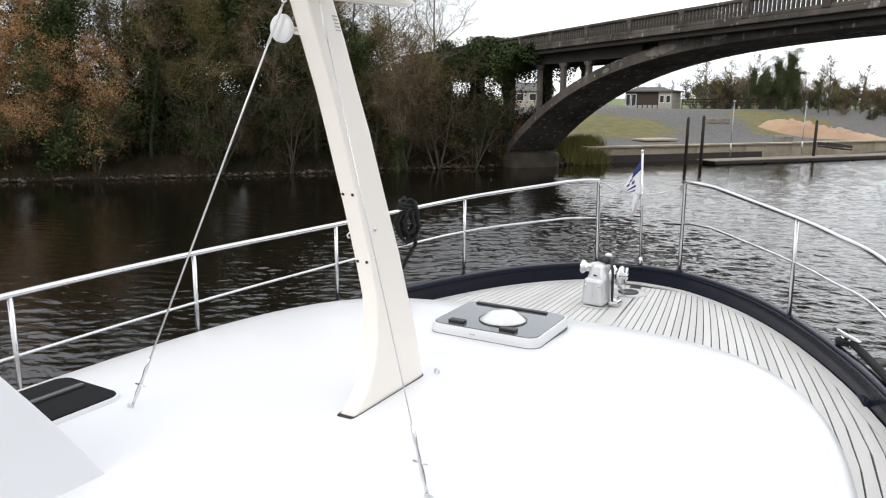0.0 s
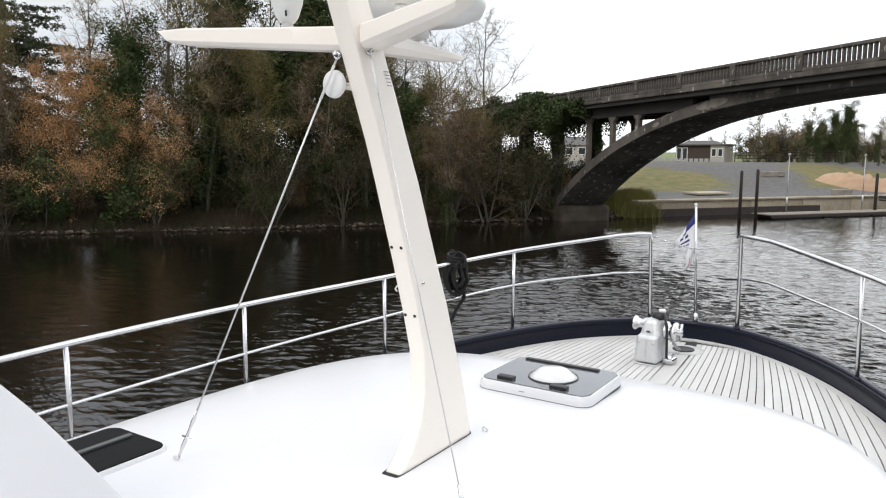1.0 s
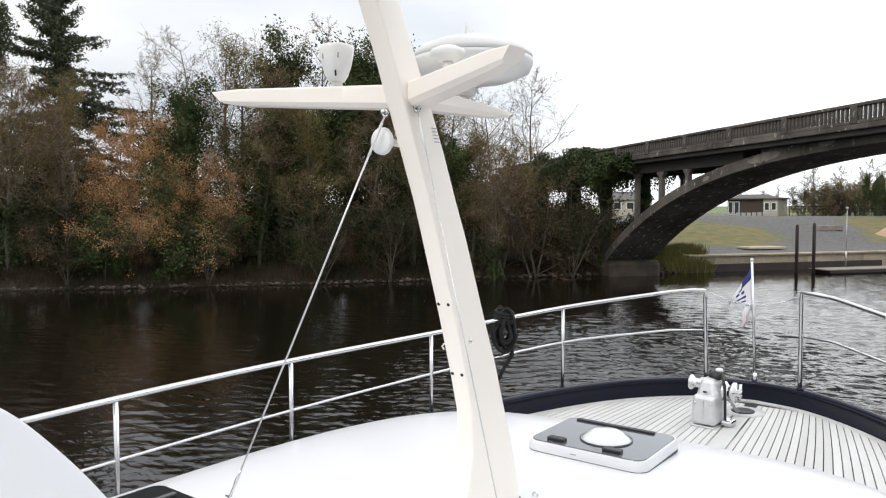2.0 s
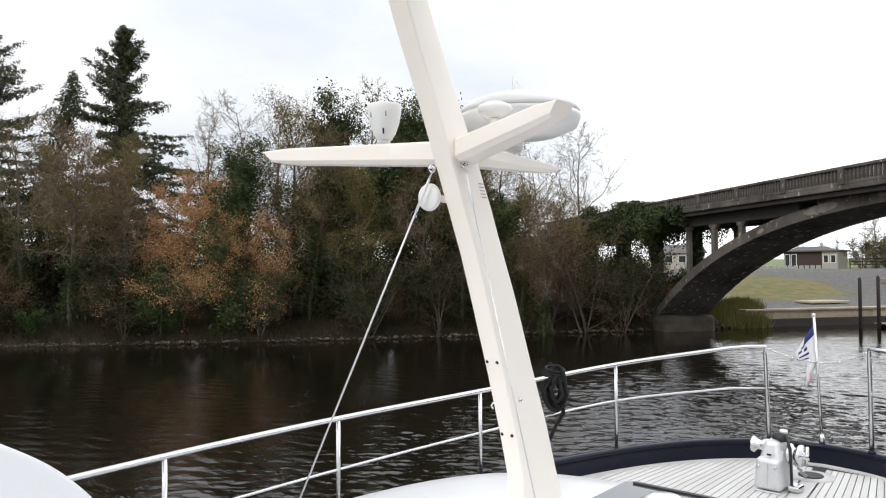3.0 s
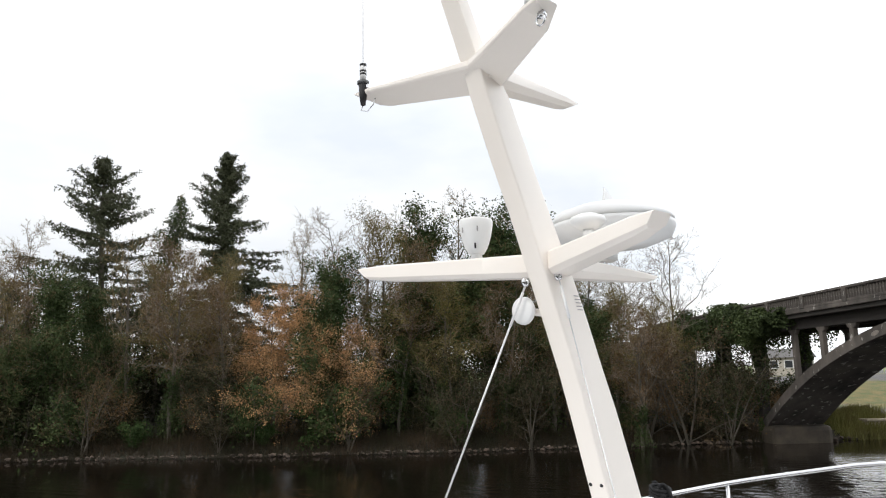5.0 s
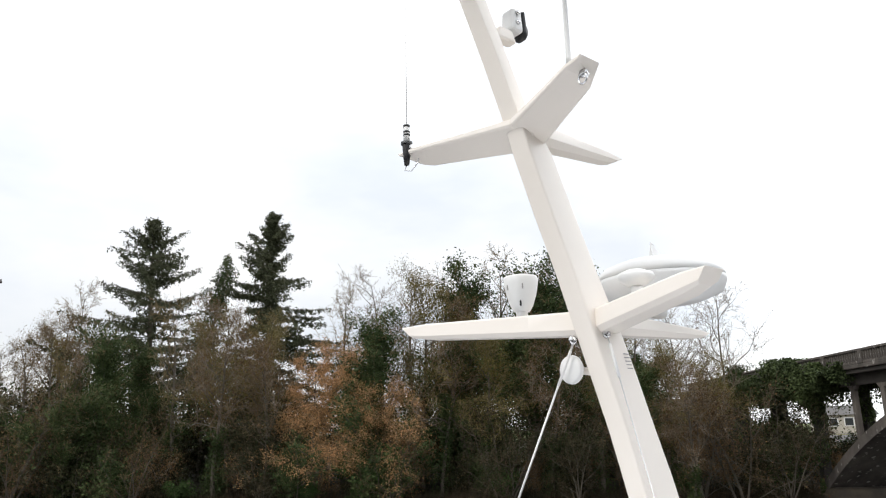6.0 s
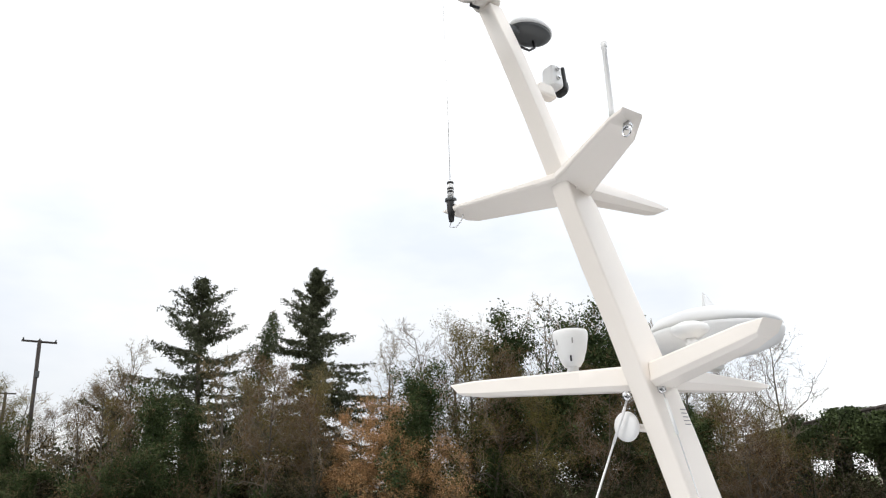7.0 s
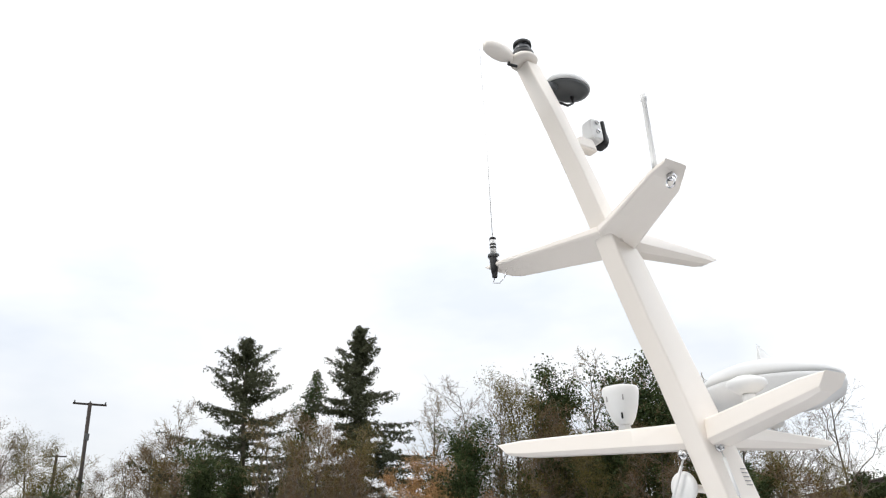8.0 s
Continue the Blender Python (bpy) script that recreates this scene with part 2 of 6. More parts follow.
def water_material():
    m = bpy.data.materials.new("dark_peaty_water")
    m.use_nodes = True
    n, l = m.node_tree.nodes, m.node_tree.links
    b = n["Principled BSDF"]
    b.inputs["Base Color"].default_value = (0.005, 0.0038, 0.0026, 1)
    b.inputs["Roughness"].default_value = 0.05
    b.inputs["IOR"].default_value = 1.46
    tc, chop = n.new("ShaderNodeTexCoord"), n.new("ShaderNodeAttribute")
    chop.attribute_name = "chop"
    prev = None
    for scale, stretch, turn, dist, strength in ((3.4, (1.0, 2.0, 1), 24, 0.060, 0.30), (8.5, (1.0, 1.7, 1), 18, 0.024, 0.35)):
        mp, t, bp = n.new("ShaderNodeMapping"), n.new("ShaderNodeTexNoise"), n.new("ShaderNodeBump")
        mp.inputs["Scale"].default_value, mp.inputs["Rotation"].default_value = stretch, (0, 0, radians(turn))
        t.inputs["Scale"].default_value, t.inputs["Detail"].default_value, t.inputs["Roughness"].default_value = scale, 2, 0.45
        bp.inputs["Distance"].default_value = dist
        amount = n.new("ShaderNodeMath")
        amount.operation, amount.inputs[1].default_value = "MULTIPLY", strength
        l.new(chop.outputs["Fac"], amount.inputs[0])
        l.new(amount.outputs[0], bp.inputs["Strength"])
        l.new(tc.outputs["Object"], mp.inputs["Vector"])
        l.new(mp.outputs["Vector"], t.inputs["Vector"])
        l.new(t.outputs["Fac"], bp.inputs["Height"])
        if prev:
            l.new(prev.outputs["Normal"], bp.inputs["Normal"])
        prev = bp
    l.new(prev.outputs["Normal"], b.inputs["Normal"])
    return m


GROUND = ground_material()
WATER_MAT = water_material()
WATER = -0.9


# ---- building helpers ----
def mesh_of(name, verts, faces, mat, smooth=False):
    me = bpy.data.meshes.new(name)
    me.from_pydata([tuple(v) for v in verts] if not isinstance(verts, np.ndarray) else verts.tolist(), [], faces if not isinstance(faces, np.ndarray) else faces.tolist())
    for mm in (mat if isinstance(mat, (list, tuple)) else [mat]):
        me.materials.append(mm)
    if smooth:
        me.polygons.foreach_set("use_smooth", [True] * len(me.polygons))
    me.update()
    return me


def part(name, me, parent=None, label="", at=None):
    """One mesh object, under a thing or a part."""
    ob = new(name, me)
    if parent is not None:
        ob.parent = parent
    if at is not None:
        ob.matrix_basis = at
    return tagged(ob, label)


def thing(name, label, category, at=(0, 0, 0), group="", kind=""):
    ob = new(name)
    ob.empty_display_size = 0.1
    ob.location = at
    return tagged(ob, label, category, group, kind)


def from_bm(name, bm, mat, smooth=False):
    me = bpy.data.meshes.new(name)
    bmesh.ops.recalc_face_normals(bm, faces=bm.faces[:])
    bm.to_mesh(me)
    bm.free()
    me.materials.append(mat)
    if smooth:
        me.polygons.foreach_set("use_smooth", [True] * len(me.polygons))
    return me


def box(name, size, mat, bevel=0.0, at=(0, 0, 0), segs=2, taper=(1, 1), smooth=False):
    """A bevelled block round `at`, its top scaled by taper."""
    bm = bmesh.new()
    bmesh.ops.create_cube(bm, size=1)
    for v in bm.verts:
        up = v.co.z > 0
        v.co = Vector((v.co.x * size[0] * (taper[0] if up else 1), v.co.y * size[1] * (taper[1] if up else 1), v.co.z * size[2])) + Vector(at)
    if bevel:
        bmesh.ops.bevel(bm, geom=bm.edges[:], offset=bevel, segments=segs, affect="EDGES", profile=0.5)
    return from_bm(name, bm, mat, smooth)


def tube(name, pts, r, mat, sides=10, closed=False, radii=None):
    """A round bar along points."""
    P = [Vector(p) for p in pts]
    n = len(P)
    verts, faces = [], []
    ref = None
    for i, p in enumerate(P):
        a, c = (P[i - 1], P[(i + 1) % n]) if closed else (P[max(i - 1, 0)], P[min(i + 1, n - 1)])
        d = (c - a).normalized()
        if ref is None:
            ref = d.orthogonal().normalized()
        ref = (ref - d * ref.dot(d)).normalized()
        w = d.cross(ref)
        rr = radii[i] if radii else r
        for k in range(sides):
            q = 2 * math.pi * k / sides
            verts.append(p + (ref * math.cos(q) + w * math.sin(q)) * rr)
    for i in range(n if closed else n - 1):
        j = (i + 1) % n
        for k in range(sides):
            kk = (k + 1) % sides
            faces.append((i * sides + k, i * sides + kk, j * sides + kk, j * sides + k))
    if not closed:
        faces.append(tuple(reversed(range(sides))))
        faces.append(tuple((n - 1) * sides + k for k in range(sides)))
    return mesh_of(name, verts, faces, mat, True)


def lathe(name, profile, mat, sides=28, at=(0, 0, 0), axis="z", scale=(1, 1)):
    """A turned shape from (radius, height) pairs."""
    verts, faces = [], []
    n = len(profile)
    for r, z in profile:
        for k in range(sides):
            q = 2 * math.pi * k / sides
            x, y = r * math.cos(q) * scale[0], r * math.sin(q) * scale[1]
            v = {"z": (x, y, z), "x": (z, x, y), "y": (x, z, y)}[axis]
            verts.append((v[0] + at[0], v[1] + at[1], v[2] + at[2]))
    for i in range(n - 1):
        for k in range(sides):
            kk = (k + 1) % sides
            faces.append((i * sides + k, i * sides + kk, (i + 1) * sides + kk, (i + 1) * sides + k))
    faces.append(tuple(reversed(range(sides))))
    faces.append(tuple((n - 1) * sides + k for k in range(sides)))
    bm = bmesh.new()
    me = mesh_of(name, verts, faces, mat, True)
    bm.from_mesh(me)
    bmesh.ops.remove_doubles(bm, verts=bm.verts[:], dist=1e-5)
    bmesh.ops.recalc_face_normals(bm, faces=bm.faces[:])
    bm.to_mesh(me)
    bm.free()
    return me


def loft(name, rings, mat, smooth=True, caps=True):
    """A skin over rings of equal count."""
    k = len(rings[0])
    verts = [v for r in rings for v in r]
    faces = []
    for i in range(len(rings) - 1):
        for j in range(k):
            jj = (j + 1) % k
            faces.append((i * k + j, i * k + jj, (i + 1) * k + jj, (i + 1) * k + j))
    if caps:
        faces.append(tuple(reversed(range(k))))
        faces.append(tuple((len(rings) - 1) * k + j for j in range(k)))
    me = mesh_of(name, verts, faces, mat, smooth)
    bm = bmesh.new()
    bm.from_mesh(me)
    bmesh.ops.recalc_face_normals(bm, faces=bm.faces[:])
    bm.to_mesh(me)
    bm.free()
    return me


def spline(pts, per=8):
    """Catmull-Rom through points of any size."""
    P = [np.array(p, float) for p in pts]
    P = [2 * P[0] - P[1]] + P + [2 * P[-1] - P[-2]]
    out = []
    for i in range(1, len(P) - 2):
        for s in range(per):
            t = s / per
            out.append(0.5 * ((2 * P[i]) + (P[i + 1] - P[i - 1]) * t + (2 * P[i - 1] - 5 * P[i] + 4 * P[i + 1] - P[i + 2]) * t * t
                              + (-P[i - 1] + 3 * P[i] - 3 * P[i + 1] + P[i + 2]) * t ** 3))
    out.append(P[-2])
    return out


def join(meshes, name):
    """Several meshes as one, with their materials."""
    bm = bmesh.new()
    mats = []
    for me in meshes:
        base = len(bm.faces)
        idx = []
        for mm in me.materials:
            if mm not in mats:
                mats.append(mm)
            idx.append(mats.index(mm))
        bm.from_mesh(me)
        bm.faces.ensure_lookup_table()
        for f in bm.faces[base:]:
            f.material_index = idx[f.material_index] if idx else 0
    out = bpy.data.meshes.new(name)
    bm.to_mesh(out)
    bm.free()
    for mm in mats:
        out.materials.append(mm)
    return out


# ---- ground and water ----
BANK = np.array([(-260, -330), (-75, -28), (-44, 13.2), (-36.3, 21.0), (-29, 30), (-24.3, 37.1), (-19.6, 42.6), (-17.2, 46), (-15.8, 49.2), (2.7, 74.3), (25, 104.5), (240, 390)], float)
QUAY_A, QUAY_B = np.array((-15.8, 49.2)), np.array((25, 104.5))
RIGHT = np.array([(-10, -400), (14, -60), (24, 12), (48, 60), (95, 112), (420, 330)], float)


def signed(P, line):
    """Distance from a line of points, positive to its left as it is walked."""
    best = np.full(len(P), 1e9)
    sign = np.ones(len(P))
    for a, c in zip(line[:-1], line[1:]):
        d = c - a
        t = np.clip(((P - a) @ d) / (d @ d), 0, 1)
        q = P - (a + t[:, None] * d)
        dist = np.hypot(q[:, 0], q[:, 1])
        near = dist < best
        best = np.where(near, dist, best)
        sign = np.where(near, np.where(d[0] * q[:, 1] - d[1] * q[:, 0] >= 0, 1.0, -1.0), sign)
    return best * sign


def smooth01(x, a, c):
    t = np.clip((x - a) / (c - a), 0, 1)
    return t * t * (3 - 2 * t)


def along_quay(P):
    d = (QUAY_B - QUAY_A) / np.hypot(*(QUAY_B - QUAY_A))
    q = P - QUAY_A
    return q @ d, d[0] * q[:, 1] - d[1] * q[:, 0]


def land_height(P):
    """Height of the ground, and how much of gravel, rough grass and field covers it."""
    P = np.asarray(P, float)
    s = signed(P, BANK)
    r = -signed(P, RIGHT)
    wob = np.array([noise.noise((x * 0.09, y * 0.09, 3.0)) + 0.5 * noise.noise((x * 0.3, y * 0.3, 7.0)) for x, y in P])
    u, v = along_quay(P)
    quay = smooth01(u, -1.5, 2.0) * (v > -60)
    wood = WATER - 1.5 + 2.0 * smooth01(s, -1.5, 1.6) + 1.2 * smooth01(s, 1.0, 9.0) + 1.8 * smooth01(s, 8, 45) + 0.25 * wob
    hard = np.where(s > 0.2, 0.12, WATER - 1.5) + 1.0 * smooth01(v, 6, 16) + 1.5 * smooth01(v, 11, 25) + 0.10 * wob * smooth01(v, 4, 9)
    z = wood * (1 - quay) + hard * quay
    z = np.maximum(z, WATER - 1.5 + 2.6 * smooth01(r, -1.5, 4.0) + 2.0 * smooth01(r, 3, 60))
    dist = np.hypot(P[:, 0], P[:, 1])
    z += 0.8 * smooth01(dist, 170, 420) * (np.maximum(s, r) > 0) + 8.0 * smooth01(dist, 500, 1400) * (np.maximum(s, r) > 0)
    patch = np.array([noise.noise((x * 0.07, y * 0.07, 21.0)) for x, y in P])
    gravel = quay * (s > 0)
    grass = quay * smooth01(v, 5, 11) * (0.10 + 1.3 * patch + 0.30 * smooth01(-u, -14, 0) + 0.30 * smooth01(v, 18, 26) * smooth01(u, 8, 16)) * (1 - smooth01(v, 60, 80)) + 0.75 * quay * np.exp(-((u - 12.5) / 7.5) ** 2 - ((v - 14) / 4.5) ** 2)
    field = smooth01(dist, 120, 150) + smooth01(s, 40, 60) * (1 - quay) * 0.6
    return z, np.clip(np.stack([gravel, np.clip(grass, 0, 1), np.clip(field, 0, 1)], 1), 0, 1)


def spaced(c, n, near, far):
    t = np.linspace(-1, 1, n)
    return c + near * t * n / 2 * (1 + (far / (near * n / 2) - 1) * np.abs(t) ** 5)


gx, gy = spaced(-22, 190, 0.9, 2400), spaced(42, 190, 0.9, 2400)
GP = np.stack(np.meshgrid(gx, gy, indexing="ij"), -1).reshape(-1, 2)
gz, gcover = land_height(GP)
ni, nj = len(gx), len(gy)
gi = (np.arange(ni - 1)[:, None] * nj + np.arange(nj - 1)[None, :]).reshape(-1)
ground_me = mesh_of("ground", np.column_stack([GP, gz]), np.stack([gi, gi + nj, gi + nj + 1, gi + 1], 1), GROUND, True)
col = ground_me.color_attributes.new("cover", "FLOAT_COLOR", "POINT")
col.data.foreach_set("color", np.column_stack([gcover, np.ones(len(gcover))]).astype(np.float32).ravel())
tagged(part("ground", ground_me), "wooded river banks with gravel and rough winter grass", "ground", kind="structure")


def height_at(x, y):
    return float(land_height(np.array([(x, y)]))[0][0])


def waves(X, Y, lo, hi, count, slope, seed):
    """Wind ripples: many small crests that run mostly one way, of wavelengths from lo to hi."""
    wr = np.random.default_rng(seed)
    Z = np.zeros_like(X)
    for k in range(count):
        lam = lo * (hi / lo) ** wr.random()
        a = radians(112) + wr.normal() * 0.45
        kk = 2 * math.pi / lam
        q = kk * (X * math.cos(a) + Y * math.sin(a)) + wr.uniform(0, 6.28) + 0.9 * np.sin(0.45 * X + k) + 0.9 * np.sin(0.41 * Y + 2 * k)
        Z += slope * math.sqrt(2 / count) / kk * np.sin(q)
    return Z


wx = np.concatenate([[-2600, -1200, -500, -200, -100, -70], np.linspace(-52, -14.2, 255), np.linspace(-14, -3.2, 190), np.linspace(-3.1, 22, 230), [26, 40, 80, 200, 600, 2600]])
wy = np.concatenate([[-2600, -900, -300, -100, -40, -15], np.linspace(-4, 0.8, 40), np.linspace(0.87, 13, 190), np.linspace(13.08, 26, 160), np.linspace(26.15, 62, 235), [66, 70, 76, 84, 100, 140, 250, 600, 2600]])
WX, WY = np.meshgrid(wx, wy, indexing="ij")
inside = smooth01(WX, -52, -48) * (1 - smooth01(WX, 18, 22)) * smooth01(WY, -4, 0) * (1 - smooth01(WY, 56, 62))
gust = 0.75 + 0.35 * np.sin(WX * 0.16 + 0.9 * np.sin(WY * 0.11)) * np.sin(WY * 0.13 + 1.0)
open_water = smooth01(WX, -20, -6) * smooth01(WY, 7, 22)
off_bank = -signed(np.stack([WX.ravel(), WY.ravel()], 1), BANK[:9]).reshape(WX.shape)
calm = (0.66 + 0.75 * open_water) * (0.25 + 0.75 * smooth01(off_bank, 5, 26))
fine = smooth01(WX, -14, -12) * (1 - smooth01(WX, 14, 18)) * smooth01(WY, -1, 1) * (1 - smooth01(WY, 22, 26))
WZ = WATER + (waves(WX, WY, 0.30, 0.85, 40, 0.115, 5) + fine * waves(WX, WY, 0.19, 0.34, 34, 0.20, 6)) * inside * gust * calm
wi = (np.arange(len(wx) - 1)[:, None] * len(wy) + np.arange(len(wy) - 1)[None, :]).reshape(-1)
water_me = mesh_of("water", np.stack([WX.ravel(), WY.ravel(), WZ.ravel()], 1), np.stack([wi, wi + len(wy), wi + len(wy) + 1, wi + 1], 1), WATER_MAT, True)
chop = water_me.color_attributes.new("chop", "FLOAT_COLOR", "POINT")
rough = np.clip(calm * (0.55 + 0.6 * gust), 0.05, 1.2).ravel()
chop.data.foreach_set("color", np.stack([rough, rough, rough, np.ones_like(rough)], 1).astype(np.float32).ravel())
tagged(part("water", water_me), "dark peaty river water with small wind ripples", "water", kind="structure")

# ---- quay ----
quay_dir = (QUAY_B - QUAY_A) / np.hypot(*(QUAY_B - QUAY_A))
quay_nor = np.array((-quay_dir[1], quay_dir[0]))


def on_quay(u, v, z=0.0):
    p = QUAY_A + quay_dir * u + quay_nor * v
    return Vector((p[0], p[1], z))


QUAY_TURN = math.atan2(quay_dir[1], quay_dir[0])
quay_wall = tagged(new("quay_wall"), "long stained concrete quay wall above the river", "quay wall", kind="structure")


def on_turn(u, v, z, turn=QUAY_TURN):
    return Matrix.Translation(on_quay(u, v, z)) @ Matrix.Rotation(turn, 4, "Z")


for k in range(14):
    part("wall_panel", box("wall_panel", (4.97, 0.6, 1.75), QUAY, 0.03), quay_wall, at=on_turn(2.5 + 5 * k - 0.5, 0.25, -0.72))
part("coping", box("coping", (70, 0.8, 0.14), QUAY, 0.03), quay_wall, at=on_turn(34.5, 0.2, 0.20))
part("fender_beam", box("fender_beam", (16, 0.25, 0.75), TIMBER_DARK, 0.03), quay_wall, "wet black fender timber", at=on_turn(8.0, -0.22, -0.75))

pontoon = thing("pontoon", "low floating timber pontoon moored along the quay", "pontoon", on_quay(32.2, -3.4, WATER))
pontoon.rotation_euler = (0, 0, QUAY_TURN)
for k in range(11):
    part("pontoon_float", box("pontoon_float", (4.4, 1.7, 0.5), TIMBER_DARK, 0.05, (-22.5 + 4.6 * k, 0, -0.03)), pontoon)
for k in range(4):
    part("deck_board", box("deck_board", (51, 0.42, 0.07), TIMBER_PALE, 0.01, (0.5, -0.68 + 0.45 * k, 0.26)), pontoon)
part("fascia", box("fascia", (51, 0.08, 0.2), TIMBER_DARK, 0.01, (0.5, -0.95, 0.16)), pontoon)

pile_rows = [(5.6, -3.2, 3.25), (6.8, -3.4, 3.35), (18.2, -3.2, 3.0)]
pile_mesh = lathe("mooring_post", [(0.0, -1.2), (0.115, -1.2), (0.105, 3.0), (0.05, 3.12), (0.0, 3.13)], TIMBER_DARK, 12)
for u, v, h in pile_rows:
    ob = part("mooring_post", pile_mesh, at=Matrix.Translation(on_quay(u, v, WATER)) @ Matrix.Diagonal((1, 1, h / 3.1, 1)))
    tagged(ob, "tall dark timber mooring post standing in the water", "mooring post", "mooring posts")

for u, v, h in ((10.2, -2.7, 3.9), (17.6, -2.6, 3.9)):
    lp = thing("lamp_post", "slim galvanised quayside lamp post with white bands", "lamp post", on_quay(u, v, WATER + 0.39), "quay lamps")
    part("pole", lathe("pole", [(0.0, 0), (0.04, 0), (0.026, h), (0, h)], GALV, 10), lp)
    part("lamp_head", box("lamp_head", (0.16, 0.14, 0.16), GALV, 0.03, (0.0, 0, h + 0.06)), lp)
    part("base_band", lathe("base_band", [(0.0, 0.5), (0.055, 0.5), (0.055, 1.0), (0, 1.0)], FRAME_WHITE, 12), lp, "white painted band")

gang = thing("gangway", "small dark gangway from the quay to the pontoon", "gangway", on_quay(20.0, -1.2, 0.1))
gang.rotation_euler = (0, 0, QUAY_TURN)
part("ramp", box("ramp", (3.0, 0.9, 0.10), TIMBER_DARK, 0.01), gang, at=pose(2.3, -0.6, -0.25, 0, 6, 0))
for sy in (-0.42, 0.42):
    part("side_rail", box("side_rail", (3.0, 0.06, 0.22), TIMBER_DARK, 0.01), gang, at=pose(2.3, -0.6 + sy, -0.02, 0, 6, 0))

slab = part("timber_platform", box("timber_platform", (3.4, 1.9, 0.16), material("sawn_timber", (0.42, 0.36, 0.27), 0.9, scale=2), 0.02), at=on_turn(11, 6.5, 0.30))
tagged(slab, "pale flat timber platform lying on the gravel", "platform")

# spoil heap
sp_v, sp_f, sp_n = [], [], 54
for i in range(sp_n):
    for j in range(16):
        a, c = i / (sp_n - 1), j / 15
        x, y = -8.8 + 11.5 * a + 1.2 * c, 80.5 - 7.0 * a + 5.5 * c
        hgt = math.sin(math.pi * c) ** 0.8 * math.sin(math.pi * a) ** 0.45 * (1.55 - 0.95 * a)
        hgt *= 1 + 0.35 * noise.noise((i * 0.45, j * 0.5, 4.0)) + 0.3 * noise.noise((i * 1.3, j * 1.1, 9.0))
        sp_v.append((x, y, height_at(x, y) + max(0, hgt) - 0.12))
for i in range(sp_n - 1):
    for j in range(15):
        k = i * 16 + j
        sp_f.append((k, k + 16, k + 17, k + 1))
spoil = part("spoil_mound", mesh_of("spoil_mound", sp_v, sp_f, SPOIL, True))
tagged(spoil, "long heap of orange sandy spoil on the gravel bank", "spoil heap")


# ---- the bridge ----
BO, BE, BN = Vector((-16.4, 40.7, 0)), Vector((0.785, -0.62, 0)), Vector((0.62, 0.785, 0))
DECK_Z, CROWN, BW = 6.35, 24.0, 3.4
BRIDGE_M = Matrix(((BE.x, BN.x, 0, BO.x), (BE.y, BN.y, 0, BO.y), (0, 0, 1, 0), (0, 0, 0, 1)))
bridge = thing("bridge", "old weathered concrete open-spandrel arch bridge over the river", "bridge")
bridge.matrix_basis = BRIDGE_M


def soffit(s):
    return 5.78 - 0.000069 * abs(CROWN - s) ** 3.4


def profile_ring(s, thick):
    h = 0.01
    g = (soffit(s + h) - soffit(s - h)) / (2 * h)
    k = math.sqrt(1 + g * g)
    return (s, soffit(s)), (s - g / k * thick, soffit(s) + thick / k)


arch_rings = []
for i in range(61):
    s = CROWN - 28.8 + 57.6 * i / 60
    thick = 0.50
    lo, hi = profile_ring(s, thick)
    arch_rings.append([(lo[0], 0.0, lo[1]), (lo[0], BW, lo[1]), (hi[0], BW, hi[1]), (hi[0], 0.0, hi[1])])
part("arch", loft("arch", arch_rings, CONCRETE, False), bridge)
for s0 in (CROWN - 28.6, CROWN + 28.6):
    part("arch_footing", box("arch_footing", (2.9, BW + 0.2, 2.6), FOOTING, 0.3, (s0 - 0.1 * (1 if s0 > CROWN else -1), BW / 2, -1.2)), bridge)
# closed spandrel above the haunches
for side in (-1, 1):
    for w0 in (0.02, BW - 0.34):
        ring = []
        for i in range(25):
            s = CROWN + side * 13.4 * i / 24
            zt = soffit(s) + 0.42
            ring.append([(s, w0, zt), (s, w0 + 0.32, zt), (s, w0 + 0.32, DECK_Z - 0.25), (s, w0, DECK_Z - 0.25)])
        part("spandrel_wall", loft("spandrel_wall", ring, CONCRETE, False), bridge)
for k, (sa, sb, za, zb) in enumerate(((9.7, 11.9, 0.10, 0.50), (14.0, 14.9, 0.20, 0.44), (6.3, 6.9, 0.12, 0.34))):
    rag = []
    for i in range(13):
        s = sa + (sb - sa) * i / 12
        e = math.sin(math.pi * i / 12) ** 0.5
        mid = soffit(s) + (za + zb) / 2
        up, dn = (zb - za) / 2 * e * (1 + 0.5 * noise.noise((i * 0.9, k, 0))), (zb - za) / 2 * e * (1 + 0.5 * noise.noise((i * 0.9, k, 5)))
        rag.append([(s, -0.006, mid - dn - 0.002), (s, 0.02, mid - dn - 0.002), (s, 0.02, mid + up), (s, -0.006, mid + up)])
    part("pale_patch", loft("pale_patch", rag, CONCRETE_PALE, False), bridge, "pale spalled patch")
S0, S1 = -26.0, 74.0
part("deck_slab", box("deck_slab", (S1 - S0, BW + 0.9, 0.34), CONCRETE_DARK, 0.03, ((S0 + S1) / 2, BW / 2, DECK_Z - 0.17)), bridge)
